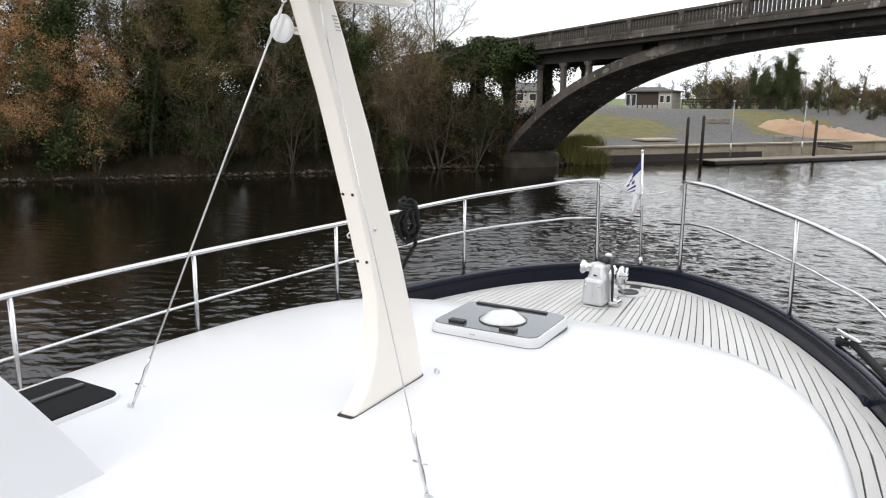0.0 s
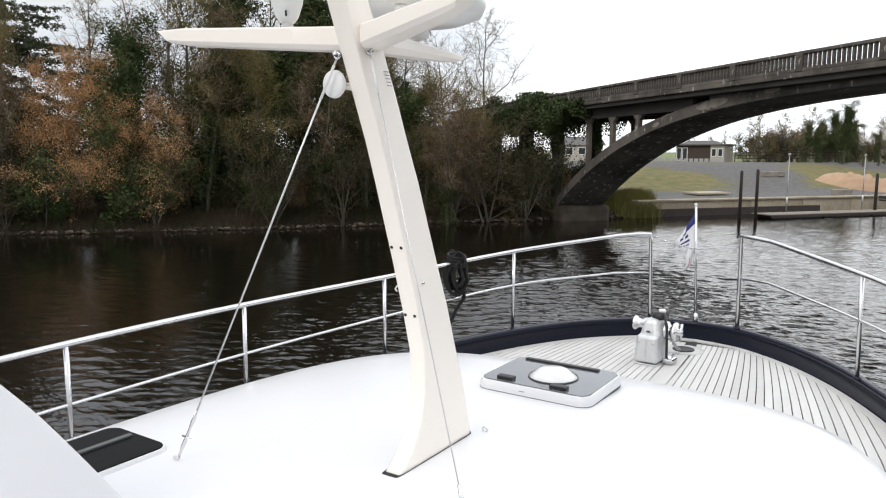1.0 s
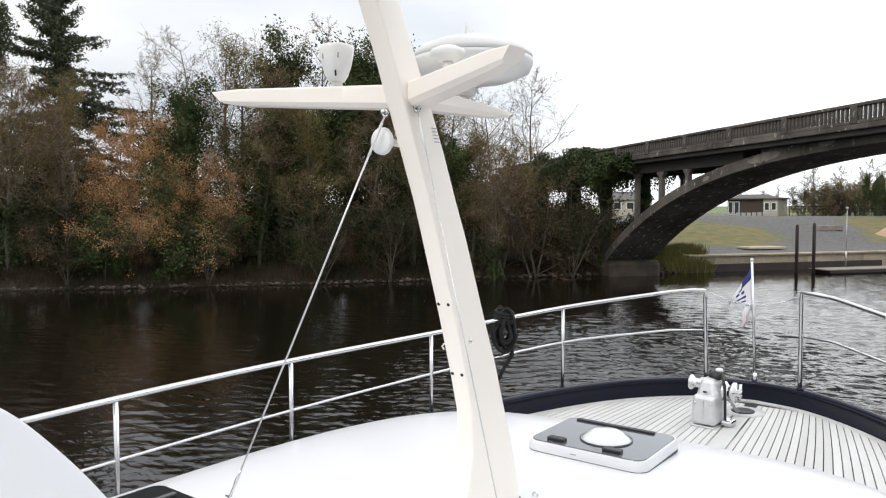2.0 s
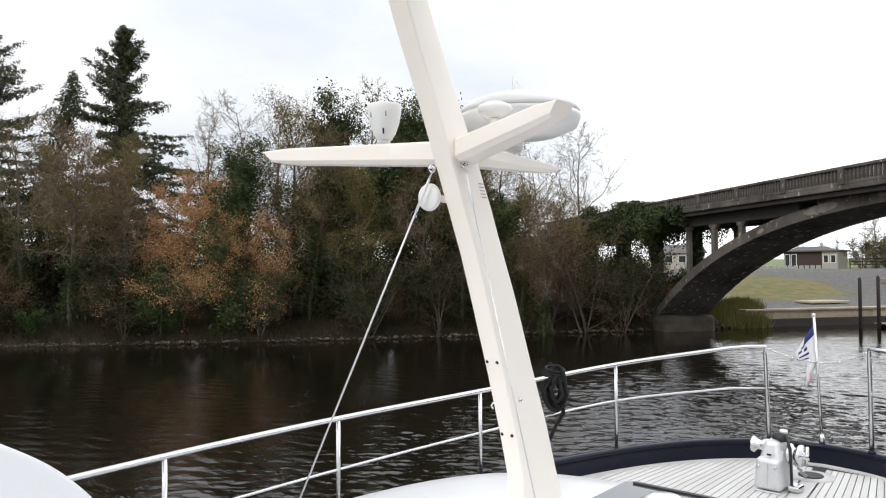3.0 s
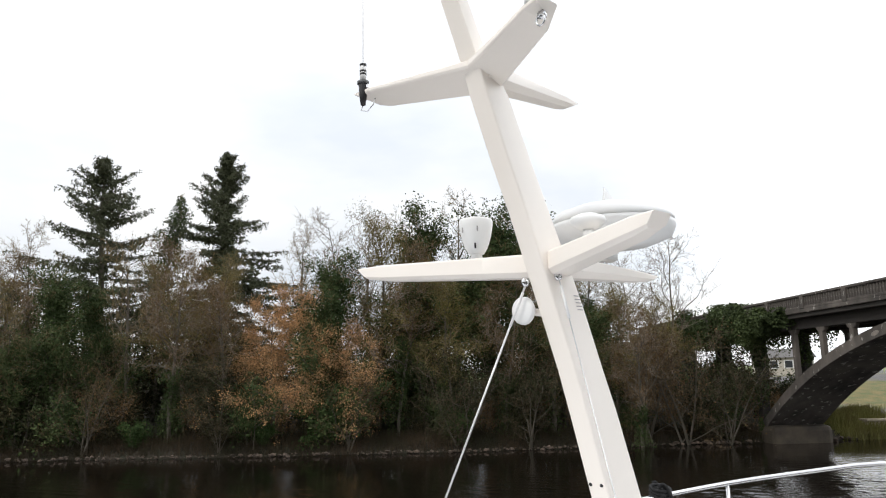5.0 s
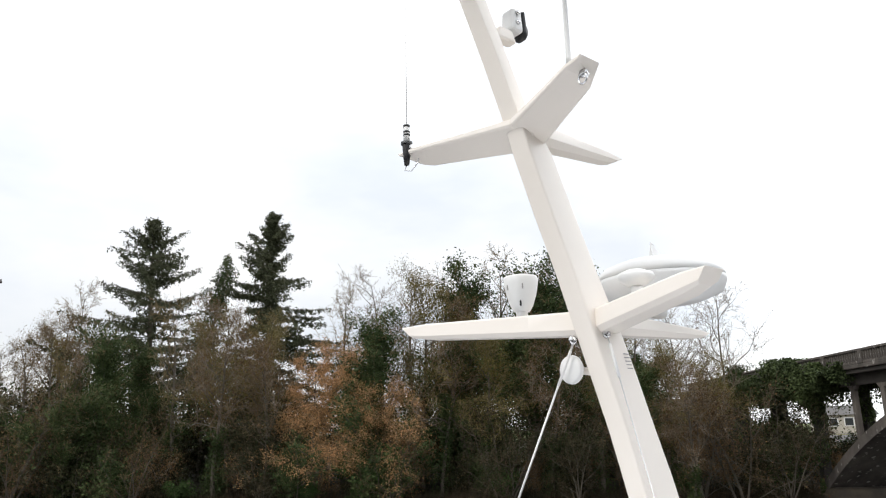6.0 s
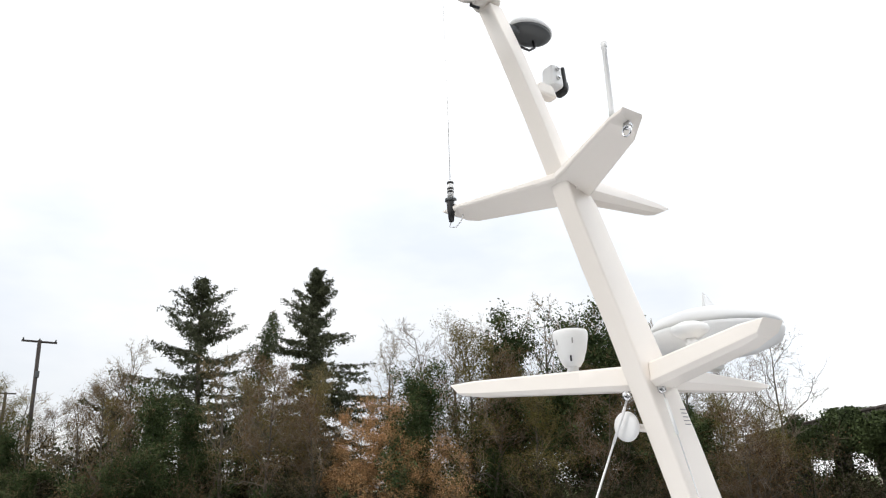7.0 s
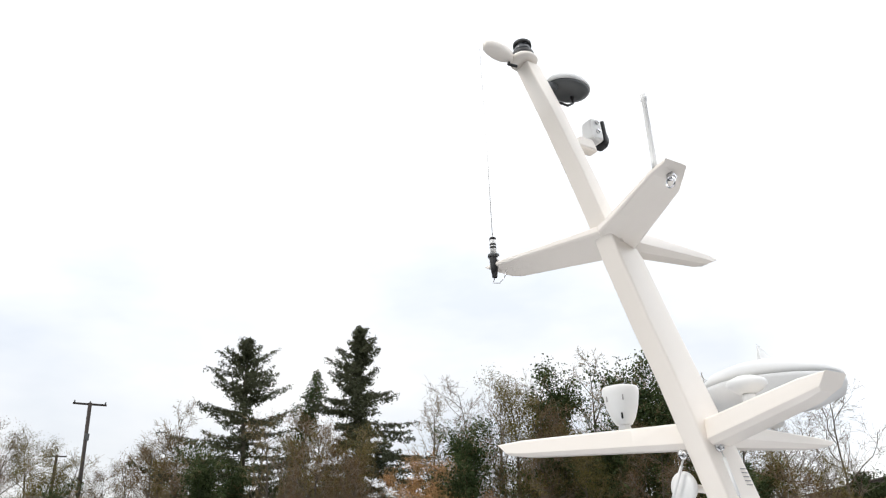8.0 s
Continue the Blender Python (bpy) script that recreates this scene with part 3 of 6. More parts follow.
for w0, sd in ((-0.47, -1), (BW + 0.47, 1)):
    part("cornice", box("cornice", (S1 - S0, 0.22, 0.20), CONCRETE, 0.03, ((S0 + S1) / 2, w0, DECK_Z - 0.02)), bridge)
    part("parapet_base", box("parapet_base", (S1 - S0, 0.20, 0.14), CONCRETE, 0.02, ((S0 + S1) / 2, w0, DECK_Z + 0.15)), bridge)
    part("parapet_cap", box("parapet_cap", (S1 - S0, 0.26, 0.13), CONCRETE, 0.03, ((S0 + S1) / 2, w0, DECK_Z + 0.775)), bridge)
post_me = box("parapet_post", (0.34, 0.28, 0.68), CONCRETE, 0.02)
bal_me = box("baluster", (0.105, 0.115, 0.56), CONCRETE, 0.012, segs=1)
far_bal = []
for w0 in (-0.47, BW + 0.47):
    s = S0 + 2.75
    while s < S1:
        part("parapet_post", post_me, bridge, at=pose(s, w0, DECK_Z + 0.44))
        for k in range(1, 17):
            q = s + 0.212 * k
            if -3 < q < 27:
                part("baluster", bal_me, bridge, at=pose(q, w0, DECK_Z + 0.50))
            else:
                far_bal.append((q, w0))
        s += 3.6
bv, bf = [], []
for q, w0 in far_bal:
    b0 = len(bv)
    for dz in (-0.28, 0.28):
        bv += [(q - 0.05, w0 - 0.065, DECK_Z + 0.5 + dz), (q + 0.05, w0 - 0.065, DECK_Z + 0.5 + dz), (q + 0.05, w0 + 0.065, DECK_Z + 0.5 + dz), (q - 0.05, w0 + 0.065, DECK_Z + 0.5 + dz)]
    bf += [(b0 + i, b0 + (i + 1) % 4, b0 + 4 + (i + 1) % 4, b0 + 4 + i) for i in range(4)]
tagged(part("balustrade_rest", mesh_of("balustrade_rest", bv, bf, CONCRETE), bridge), kind="stuff")
for s in (-0.35, 2.3, 4.85, 48.35, 45.7, 43.15):
    lo = soffit(s) + 0.3
    for w0 in (0.16, BW - 0.16):
        part("spandrel_column", box("spandrel_column", (0.32, 0.26, DECK_Z - 0.3 - lo), CONCRETE, 0.04, (s, w0, (DECK_Z - 0.3 + lo) / 2)), bridge)
        part("column_haunch", box("column_haunch", (0.55, 0.24, 0.30), CONCRETE, 0.06, (s, w0, DECK_Z - 0.98), taper=(1.8, 1)), bridge)
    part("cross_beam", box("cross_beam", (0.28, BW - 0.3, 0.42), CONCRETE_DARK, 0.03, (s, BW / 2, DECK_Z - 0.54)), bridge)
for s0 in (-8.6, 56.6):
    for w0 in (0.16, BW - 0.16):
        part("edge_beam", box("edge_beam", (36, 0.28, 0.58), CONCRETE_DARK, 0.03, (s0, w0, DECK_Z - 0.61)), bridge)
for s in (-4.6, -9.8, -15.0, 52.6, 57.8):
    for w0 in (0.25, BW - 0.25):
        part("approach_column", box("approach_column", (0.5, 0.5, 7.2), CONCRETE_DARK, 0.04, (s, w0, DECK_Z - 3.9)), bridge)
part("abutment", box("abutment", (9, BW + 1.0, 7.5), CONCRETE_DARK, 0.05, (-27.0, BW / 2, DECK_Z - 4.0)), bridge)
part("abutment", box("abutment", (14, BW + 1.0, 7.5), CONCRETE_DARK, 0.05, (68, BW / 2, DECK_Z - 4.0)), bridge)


# ---- the yacht: hull, deck and coachroof ----
CX, DECK, RIM = -1.695, 1.33, 1.51
half_pts = spline([(2.66, -5.0), (2.68, -1.5), (2.64, 1.2), (2.47, 3.0), (2.16, 4.3), (1.925, 5.15), (1.58, 6.0), (1.21, 6.62), (0.80, 7.06), (0.42, 7.31), (0.0, 7.40)], 6)
EDGE = [np.array((-h, y)) for h, y in half_pts] + [np.array((h, y)) for h, y in reversed(half_pts[:-1])]


def sheer(y):
    """How far the deck line drops from the bow towards the stern."""
    t = min(1.0, max(0.0, (6.6 - y) / 5.2))
    return -0.30 * t * t * (3 - 2 * t)


def keel(y):
    """The centreline's place across: the yacht lies a little askew."""
    return CX + 0.065 * (7.2 - max(y, 4.0))


def hull_sheer(y):
    t = min(1.0, max(0.0, (4.4 - y) / 4.0))
    return -0.16 * t * t * (3 - 2 * t)


def edge_at(inset, z, aft=0.0, squeeze=1.0):
    """The deck's edge from port quarter round the bow to starboard, moved inwards."""
    out = []
    n = len(EDGE)
    for i, p in enumerate(EDGE):
        d = EDGE[min(i + 1, n - 1)] - EDGE[max(i - 1, 0)]
        d = d / np.hypot(*d)
        q = p + np.array((d[1], -d[0])) * inset
        out.append(Vector((keel(q[1]) + q[0] * squeeze, q[1] - aft * max(0, p[1]) / 7.4, z + (0 if z < 0.5 else hull_sheer(p[1])))))
    return out


yacht = thing("motor_yacht", "white motor yacht with navy hull and weathered teak foredeck", "yacht", (0, 0, 0))
lines = [edge_at(0.0, RIM), edge_at(0.012, 1.30), edge_at(0.03, 0.6, 0.1, 0.98), edge_at(0.08, -0.2, 0.35, 0.93), edge_at(0.15, -1.2, 0.7, 0.80)]
hv = [v for r in lines for v in r]
L = len(EDGE)
hull_me = mesh_of("hull", hv, [(i * L + j, i * L + j + 1, (i + 1) * L + j + 1, (i + 1) * L + j) for i in range(4) for j in range(L - 1)], NAVY, True)
part("hull", hull_me, yacht)
rim_rings = [edge_at(0.0, RIM - 0.02), edge_at(-0.005, RIM), edge_at(0.01, RIM + 0.014), edge_at(0.06, RIM + 0.014), edge_at(0.078, RIM), edge_at(0.076, RIM - 0.03), edge_at(0.060, RIM - 0.035), edge_at(0.085, DECK - 0.02)]
part("bulwark", mesh_of("bulwark", [v for r in rim_rings for v in r], [(i * L + j, i * L + j + 1, (i + 1) * L + j + 1, (i + 1) * L + j) for i in range(7) for j in range(L - 1)], NAVY, True), yacht, "navy painted bulwark")
inner = edge_at(0.08, DECK)
deck_base = part("deck_bed", mesh_of("deck_bed", inner, [(i, i + 1, L - 2 - i, L - 1 - i) for i in range(L // 2 - 1)] + [(L // 2 - 1, L // 2, L // 2 + 1)], CAULK), yacht, "black caulked seams")


def ribbon(name, a, c, thick, mat):
    """A board between two lines of points, with its thickness."""
    n = len(a)
    v = [(*p[:2], p[2] + thick) for p in a] + [(*p[:2], p[2] + thick) for p in c] + [tuple(p) for p in a] + [tuple(p) for p in c]
    f = []
    for i in range(n - 1):
        f += [(i, i + 1, n + i + 1, n + i), (2 * n + i, i, i + 1, 2 * n + i + 1)[::-1], (3 * n + i, 3 * n + i + 1, n + i + 1, n + i)]
    f += [(0, n, 3 * n, 2 * n), (n - 1, 2 * n - 1, 4 * n - 1, 3 * n - 1)[::-1]]
    return mesh_of(name, v, f, mat)


mi, mo = edge_at(0.165, DECK), edge_at(0.088, DECK)
for i0, i1 in ((0, L // 2 - 14), (L // 2 - 14, L // 2), (L // 2, L // 2 + 14), (L // 2 + 14, L - 1)):
    part("margin_board", ribbon("margin_board", mo[i0:i1 + 1], mi[i0:i1 + 1], 0.013, TEAK), yacht)


def half_at(y):
    best = 0.0
    for p, q in zip(half_pts[:-1], half_pts[1:]):
        if min(p[1], q[1]) <= y <= max(p[1], q[1]):
            t = (y - p[1]) / (q[1] - p[1] + 1e-9)
            best = max(best, p[0] + (q[0] - p[0]) * t)
    return best


def sweep(y):
    return 1 - 0.013 * max(0, y - 2.0) ** 2


PLANK, SEAM = 0.078, 0.0105
for side in (-1, 1):
    for k in range(33):
        a0, a1 = 0.09 + k * PLANK, 0.09 + (k + 1) * PLANK - SEAM
        start = 3.4 if a0 < 1.7 else -1.0
        runs = []
        for a in (a0, a1):
            y = start
            while y < 7.1 and a * sweep(y) < half_at(y) - 0.172:
                y += 0.01
            runs.append(y)
        if min(runs) - start < 0.2:
            continue
        cuts = [i / 12 for i in range(13)]
        la, lb = ([Vector((keel(start + (e - start) * t) + side * a * sweep(start + (e - start) * t), start + (e - start) * t, DECK + hull_sheer(start + (e - start) * t))) for t in cuts] for a, e in ((a0, runs[0]), (a1, runs[1])))
        part("plank", ribbon("plank", la, lb, 0.012, TEAK), deck_base)
part("king_plank", ribbon("king_plank", [Vector((keel(y) - 0.08, y, DECK + hull_sheer(y))) for y in (3.4, 4.2, 5, 5.8, 7.0)], [Vector((keel(y) + 0.08, y, DECK + hull_sheer(y))) for y in (3.4, 4.2, 5, 5.8, 7.0)], 0.012, TEAK), deck_base)


def roof_ring(inset, z, count=72):
    out = []
    for i in range(count + 1):
        q = math.pi * i / count
        c, s = math.cos(q), math.sin(q)
        e = 2 / 3.8
        x = (1.95 - inset) * (abs(c) ** e) * (1 if c > 0 else -1)
        out.append(Vector((-1.55 + x, 1.0 + (3.28 - inset * 1.25) * s ** e, z)))
    return [Vector((0.40 - inset, -1.2, z))] + out + [Vector((-3.50 + inset, -1.2, z))]


roof_rings = [roof_ring(i, z) for i, z in ((-0.03, 0.95), (0.0, 1.55), (0.01, 1.68), (0.035, 1.75), (0.08, 1.795), (0.15, 1.822), (0.3, 1.845), (0.6, 1.862), (1.0, 1.873), (1.5, 1.879), (1.8, 1.88))]
K = len(roof_rings[0])
roof_me = mesh_of("coachroof", [v for r in roof_rings for v in r], [(i * K + j, i * K + j + 1, (i + 1) * K + j + 1, (i + 1) * K + j) for i in range(len(roof_rings) - 1) for j in range(K - 1)] + [tuple((len(roof_rings) - 1) * K + j for j in range(K))], GELCOAT, True)
part("coachroof", roof_me, yacht, "smooth white coachroof")

# flying bridge coaming beside the helm
prof = [(-1.2, 2.95), (0.002, 2.898), (0.343, 2.78), (0.53, 2.683), (0.681, 2.57), (0.827, 2.392), (0.931, 2.234), (1.009, 2.106), (1.076, 1.99), (1.14, 1.86)]
prof = [tuple(p) for p in spline(prof, 5)]


def coaming(name, xi, xo):
    """The side fairing: a flat inner face, a rounded top and an outer face."""
    def face_x(z):
        return xi + 0.32 * (2.86 - z)
    n = len(prof)
    v, f = [], []
    for k in range(6):
        q = k / 5
        v += [(face_x(z) - 0.10 * q * q, y + 0.0, z + 0.018 * math.sin(math.pi * q)) for y, z in prof]
    v += [(xo + 0.35 * (2.95 - z), y - 0.03, z - 0.10) for y, z in prof] + [(xo - 0.1, y - 0.05, 1.6) for y, z in prof]
    for a in range(7):
        f += [(a * n + j, a * n + j + 1, (a + 1) * n + j + 1, (a + 1) * n + j) for j in range(n - 1)]
    b = len(v)
    v += [(face_x(z), y, z) for y, z in prof] + [(face_x(1.70), prof[-1][0], 1.70), (face_x(1.70), prof[0][0], 1.70)]
    me = mesh_of(name, v, f + [tuple(range(b, len(v)))], GELCOAT)
    me.polygons.foreach_set("use_smooth", [True] * (len(me.polygons) - 1) + [False])
    return me


part("port_coaming", coaming("port_coaming", -2.46, -3.45), yacht, "white moulded flying bridge coaming")


# ---- guard rails ----
def guard_rail(label, posts, corner, end_down, tops):
    posts = [(x, y, z + sheer(y)) for x, y, z in posts]
    end_down = posts[-1]
    g = thing("guard_rail", label, "guard rail", posts[0], "guard rails")
    o = Vector(posts[0])

    def rel(p):
        return Vector(p) - o
    line = [rel(p) for p in spline(tops, 6)]
    bend = rel(corner)
    arc = [line[-1] + (bend - line[-1]) * t + Vector((0, 0, 0)) for t in (0.35, 0.6)]
    down = rel(end_down)
    arc += [bend + (down - bend) * 0.0 + Vector((0, 0, -0.012)), bend + (down - bend) * 0.09, bend + (down - bend) * 0.2, bend + (down - bend) * 0.6, down]
    part("top_rail", tube("top_rail", line + arc, 0.0205, STEEL, 12), g)
    full = spline(tops, 6)
    for p in posts[:-1]:
        top = min(full, key=lambda q: (q[0] - p[0]) ** 2 + (q[1] - p[1]) ** 2)
        part("post", tube("post", [rel(p), rel((top[0], top[1], top[2]))], 0.0165, STEEL, 10), g)
        part("foot", lathe("foot", [(0, 0), (0.034, 0), (0.034, 0.008), (0.020, 0.024), (0, 0.024)], NAVY, 14, rel(p)), g)
    mid = []
    for q in full:
        rim = RIM + sheer(q[1])
        mid.append(rel((q[0], q[1], rim + 0.02 + (q[2] - rim) * 0.55)))
    e = rel(corner)
    mid.append(Vector((e.x, e.y, (RIM + (corner[2] - RIM) * 0.55) - o.z)))
    part("mid_rail", tube("mid_rail", mid, 0.0115, STEEL, 8), g)
    part("foot", lathe("foot", [(0, 0), (0.036, 0), (0.036, 0.008), (0.022, 0.024), (0, 0.024)], NAVY, 14, down), g)
    return g


Z0 = RIM + 0.012
port_posts = [(-4.10, 1.94, Z0), (-3.945, 3.19, Z0), (-3.637, 4.475, Z0), (-3.187, 6.0, Z0), (-2.15, 7.165, Z0)]
port_tops = [(-4.15, -1.5, 2.02), (-4.15, 0.4, 2.06), (-4.10, 1.94, 2.11), (-3.94, 3.19, 2.156), (-3.636, 4.478, 2.212), (-3.185, 6.005, 2.305), (-2.45, 6.93, 2.425)]
guard_rail("polished stainless guard rail along the port bulwark", port_posts, (-2.17, 7.155, 2.452), port_posts[-1], port_tops)
star_posts = [(0.90, 3.0, Z0), (-0.147, 6.05, Z0), (-1.287, 7.262, Z0)]
star_tops = [(1.14, 0.4, 2.06), (1.07, 1.94, 2.11), (0.86, 3.19, 2.17), (0.431, 5.090, 2.24), (0.130, 5.608, 2.30), (-0.165, 6.047, 2.345), (-0.98, 7.06, 2.45)]
guard_rail("polished stainless guard rail along the starboard bulwark", star_posts, (-1.29, 7.263, 2.475), star_posts[-1], star_tops)

# chain across the bow gap
chain = thing("safety_chain", "steel link chain hung across the bow gap", "chain", (-1.72, 7.2, 2.42))
link_me = tube("link", [(0.016 * math.cos(q), 0.009 * math.sin(q), 0) for q in [2 * math.pi * k / 10 for k in range(10)]], 0.0032, STEEL, 5, True)
ends = (Vector((-2.15, 7.165, 2.43)), Vector((-1.72, 7.36, 2.30)), Vector((-1.31, 7.262, 2.44)))
for a, c, sag in ((ends[0], ends[1], 0.03), (ends[1], ends[2], 0.035)):
    n = 19
    for k in range(n):
        t = (k + 0.5) / n
        p = a.lerp(c, t) + Vector((0, 0, -sag * 4 * t * (1 - t)))
        q = a.lerp(c, t + 0.02) + Vector((0, 0, -sag * 4 * (t + 0.02) * (0.98 - t)))
        d = (q - p).normalized()
        m = Matrix.Translation(p - Vector((-1.72, 7.2, 2.42))) @ d.to_track_quat("X", "Z").to_matrix().to_4x4() @ Matrix.Rotation(k % 2 * math.pi / 2, 4, "X")
        part("link", link_me, chain, at=m)

# flag staff with a limp flag
staff = thing("flag_staff", "slim stainless bow staff with a limp white company flag", "flag staff", (-1.725, 7.365, RIM))
part("pole", tube("pole", [(0, 0, 0), (-0.02, 0, 0.6), (-0.05, 0, 1.24)], 0.012, STEEL, 10), staff)
part("base", lathe("base", [(0, 0), (0.028, 0), (0.024, 0.06), (0.017, 0.1), (0, 0.1)], STEEL, 12), staff)
part("finial", lathe("finial", [(0, 0), (0.016, 0.005), (0.017, 0.02), (0, 0.03)], WHITE_PLASTIC, 12, (-0.05, 0, 1.235)), staff)


def flag_sheet(name, u0, u1, v0, v1, lift, mat, nu=10, nv=14):
    """A piece of the hanging cloth: u outward from the staff, v downward."""
    vs, fs = [], []
    for i in range(nu + 1):
        for j in range(nv + 1):
            u, v = u0 + (u1 - u0) * i / nu, v0 + (v1 - v0) * j / nv
            fold = 0.020 * math.sin(u * 6.0 + v * 2.0) + 0.010 * math.sin(u * 13 + v * 5)
            x = -0.045 - 0.225 * u + 0.006 * math.sin(9 * v + 3 * u)
            y = fold - lift
            z = 1.19 - 0.46 * v * (1 - 0.92 * u) - 0.40 * u
            vs.append((x, y, z))
    for i in range(nu):
        for j in range(nv):
            k = i * (nv + 1) + j
            fs.append((k, k + nv + 1, k + nv + 2, k + 1))
    me = mesh_of(name, vs, fs, mat, True)
    bm = bmesh.new()
    bm.from_mesh(me)
    bmesh.ops.solidify(bm, geom=bm.faces[:], thickness=0.0015)
    bm.to_mesh(me)
    bm.free()
    return me


flag = part("flag", flag_sheet("flag", 0, 1, 0, 1, 0, FLAG_CLOTH), staff)
part("blue_band", flag_sheet("blue_band", 0.0, 0.45, 0.0, 0.26, 0.004, FLAG_BLUE, 8, 3), flag, "dark blue band")
for (a, c, d, e) in ((0.30, 0.42, 0.40, 0.50), (0.50, 0.62, 0.36, 0.46), (0.40, 0.52, 0.26, 0.34), (0.25, 0.75, 0.58, 0.64), (0.28, 0.70, 0.72, 0.76)):
    part("print_bar", flag_sheet("print_bar", a, c, d, e, 0.004, FLAG_BLUE, 3, 2), flag, "dark blue print")
part("tail", tube("tail", [(-0.07, 0, 0.80), (-0.10, -0.01, 0.70), (-0.10, 0.0, 0.62), (-0.13, -0.01, 0.55)], 0.02, FLAG_CLOTH, 8, radii=[0.03, 0.034, 0.026, 0.008]), flag)
part("red_stripe", tube("red_stripe", [(-0.085, -0.03, 0.70), (-0.085, -0.034, 0.62), (-0.105, -0.03, 0.57)], 0.006, FLAG_RED, 6), flag, "faded red edge")


# ---- roof hatches ----
def rounded_slab(name, sx, sy, z0, z1, r, mat, inset=0.0, round_top=0.01):
    pts = []
    for cx, cy, a0 in ((sx - r, sy - r, 0), (-sx + r, sy - r, 90), (-sx + r, -sy + r, 180), (sx - r, -sy + r, 270)):
        for k in range(7):
            q = radians(a0 + 15 * k)
            pts.append((cx, cy, math.cos(q), math.sin(q)))

    def ring(d, z):
        return [(x + (r - d) * c, y + (r - d) * s, z) for x, y, c, s in pts]
    rings = [ring(0, z0), ring(0, z0 + (z1 - z0) * 0.55), ring(inset * 0.5, z1 - round_top), ring(inset, z1), ring(inset + round_top, z1)]
    return loft(name, rings, mat, False)


def roof_hatch(at, sx, sy, label, dome):
    h = thing("roof_hatch", label, "roof hatch", at, "roof hatches")
    part("frame", rounded_slab("frame", sx, sy, 0.0, 0.058, 0.08, GELCOAT, 0.008), h, "white moulded frame")
    part("seal", rounded_slab("seal", sx + 0.001, sy + 0.001, -0.012, 0.003, 0.08, DARK_GREY, 0), h)
    pane = part("pane", rounded_slab("pane", sx - 0.016, sy - 0.016, 0.05, 0.063, 0.065, SMOKED if dome else material("black_glass", (0.005, 0.005, 0.006), 0.5, spec=0.08), 0.004, 0.004), h, "smoked grey pane")
    if dome:
        vent = part("vent_dome", lathe("vent_dome", [(0.0, 0.055), (0.145, 0.062), (0.145, 0.068), (0.125, 0.080), (0.088, 0.110), (0.07, 0.116), (0.0, 0.118)], CLEAR_DOME, 24, (0.03, -0.03, 0)), pane, "milky ventilator dome")
        part("vent_rim", tube("vent_rim", [(0.03 + 0.147 * math.cos(q), 0.147 * math.sin(q) - 0.03, 0.067) for q in [2 * math.pi * i / 28 for i in range(28)]], 0.004, DARK_GREY, 6, True), pane, "thin dark rim")
        for x in (-0.19, 0.15):
            part("hinge", box("hinge", (0.105, 0.05, 0.022), BLACK, 0.005, (x, -sy + 0.075, 0.071)), pane, "black hinge")
        # black bar standing in for the dark reflection along the pane's far edge
        part("latch_strip", box("latch_strip", (0.5, 0.035, 0.012), BLACK, 0.004, (-0.03, sy - 0.06, 0.068)), pane)
        part("maker_mark", box("maker_mark", (0.035, 0.003, 0.006), PRINT_GREY, 0, (-0.05, -sy - 0.001, 0.028)), h)
    else:
        part("rib", box("rib", (0.03, 2 * sy - 0.1, 0.012), DARK_GREY, 0.003, (-0.03, 0, 0.068)), pane)
    return h


roof_hatch((-1.640, 3.555, 1.868), 0.360, 0.290, "smoked grey deck hatch with white frame and vent dome", True)
roof_hatch((-2.945, 1.37, 1.828), 0.235, 0.30, "black glass side hatch with white frame on the coachroof", False)

# ---- anchor windlass ----
wl_at = Vector((-1.83, 6.23, DECK + 0.012))
windlass = thing("anchor_windlass", "grey cast anchor windlass on the foredeck", "windlass", wl_at)
windlass.rotation_euler = (0, 0, radians(-4))
windlass.scale = (1.14, 1.15, 1.08)
part("gear_case", box("gear_case", (0.20, 0.27, 0.24), CAST, 0.03, (0, -0.02, 0.14), 3, (0.86, 0.9)), windlass)
part("motor_hood", box("motor_hood", (0.18, 0.25, 0.17), CAST, 0.035, (0.0, 0.03, 0.30), 3, (0.6, 0.7)), windlass)
part("base_plate", box("base_plate", (0.19, 0.30, 0.014), CAST, 0.005, (0.0, 0.0, 0.007)), windlass)
part("seam_rib", box("seam_rib", (0.012, 0.006, 0.19), CAST, 0.002, (0.0, -0.152, 0.13)), windlass)
for bx in (-0.06, 0.06):
    part("case_bolt", lathe("case_bolt", [(0, -0.006), (0.009, -0.006), (0.009, 0.004), (0, 0.004)], STEEL, 8, (bx, -0.150, 0.20), "y"), windlass)
part("warping_drum", lathe("warping_drum", [(0, -0.18), (0.062, -0.18), (0.065, -0.17), (0.04, -0.145), (0.038, -0.115), (0.055, -0.085), (0.055, -0.05), (0, -0.05)], STEEL, 22, (0, 0.06, 0.31), "x"), windlass)
part("chain_wheel", lathe("chain_wheel", [(0, 0.08), (0.085, 0.08), (0.085, 0.10), (0.055, 0.12), (0.055, 0.135), (0.085, 0.155), (0.085, 0.175), (0.03, 0.18), (0.03, 0.22), (0, 0.22)], STEEL, 18, (0, 0.07, 0.27), "x"), windlass)
part("clutch_handle", tube("clutch_handle", [(0.20, 0.07, 0.20), (0.215, 0.06, 0.35)], 0.012, STEEL, 8), windlass)
part("cap", lathe("cap", [(0, 0), (0.055, 0), (0.062, 0.03), (0.046, 0.06), (0, 0.066)], BLACK, 16, (0.03, 0.05, 0.37)), windlass, "black knob")
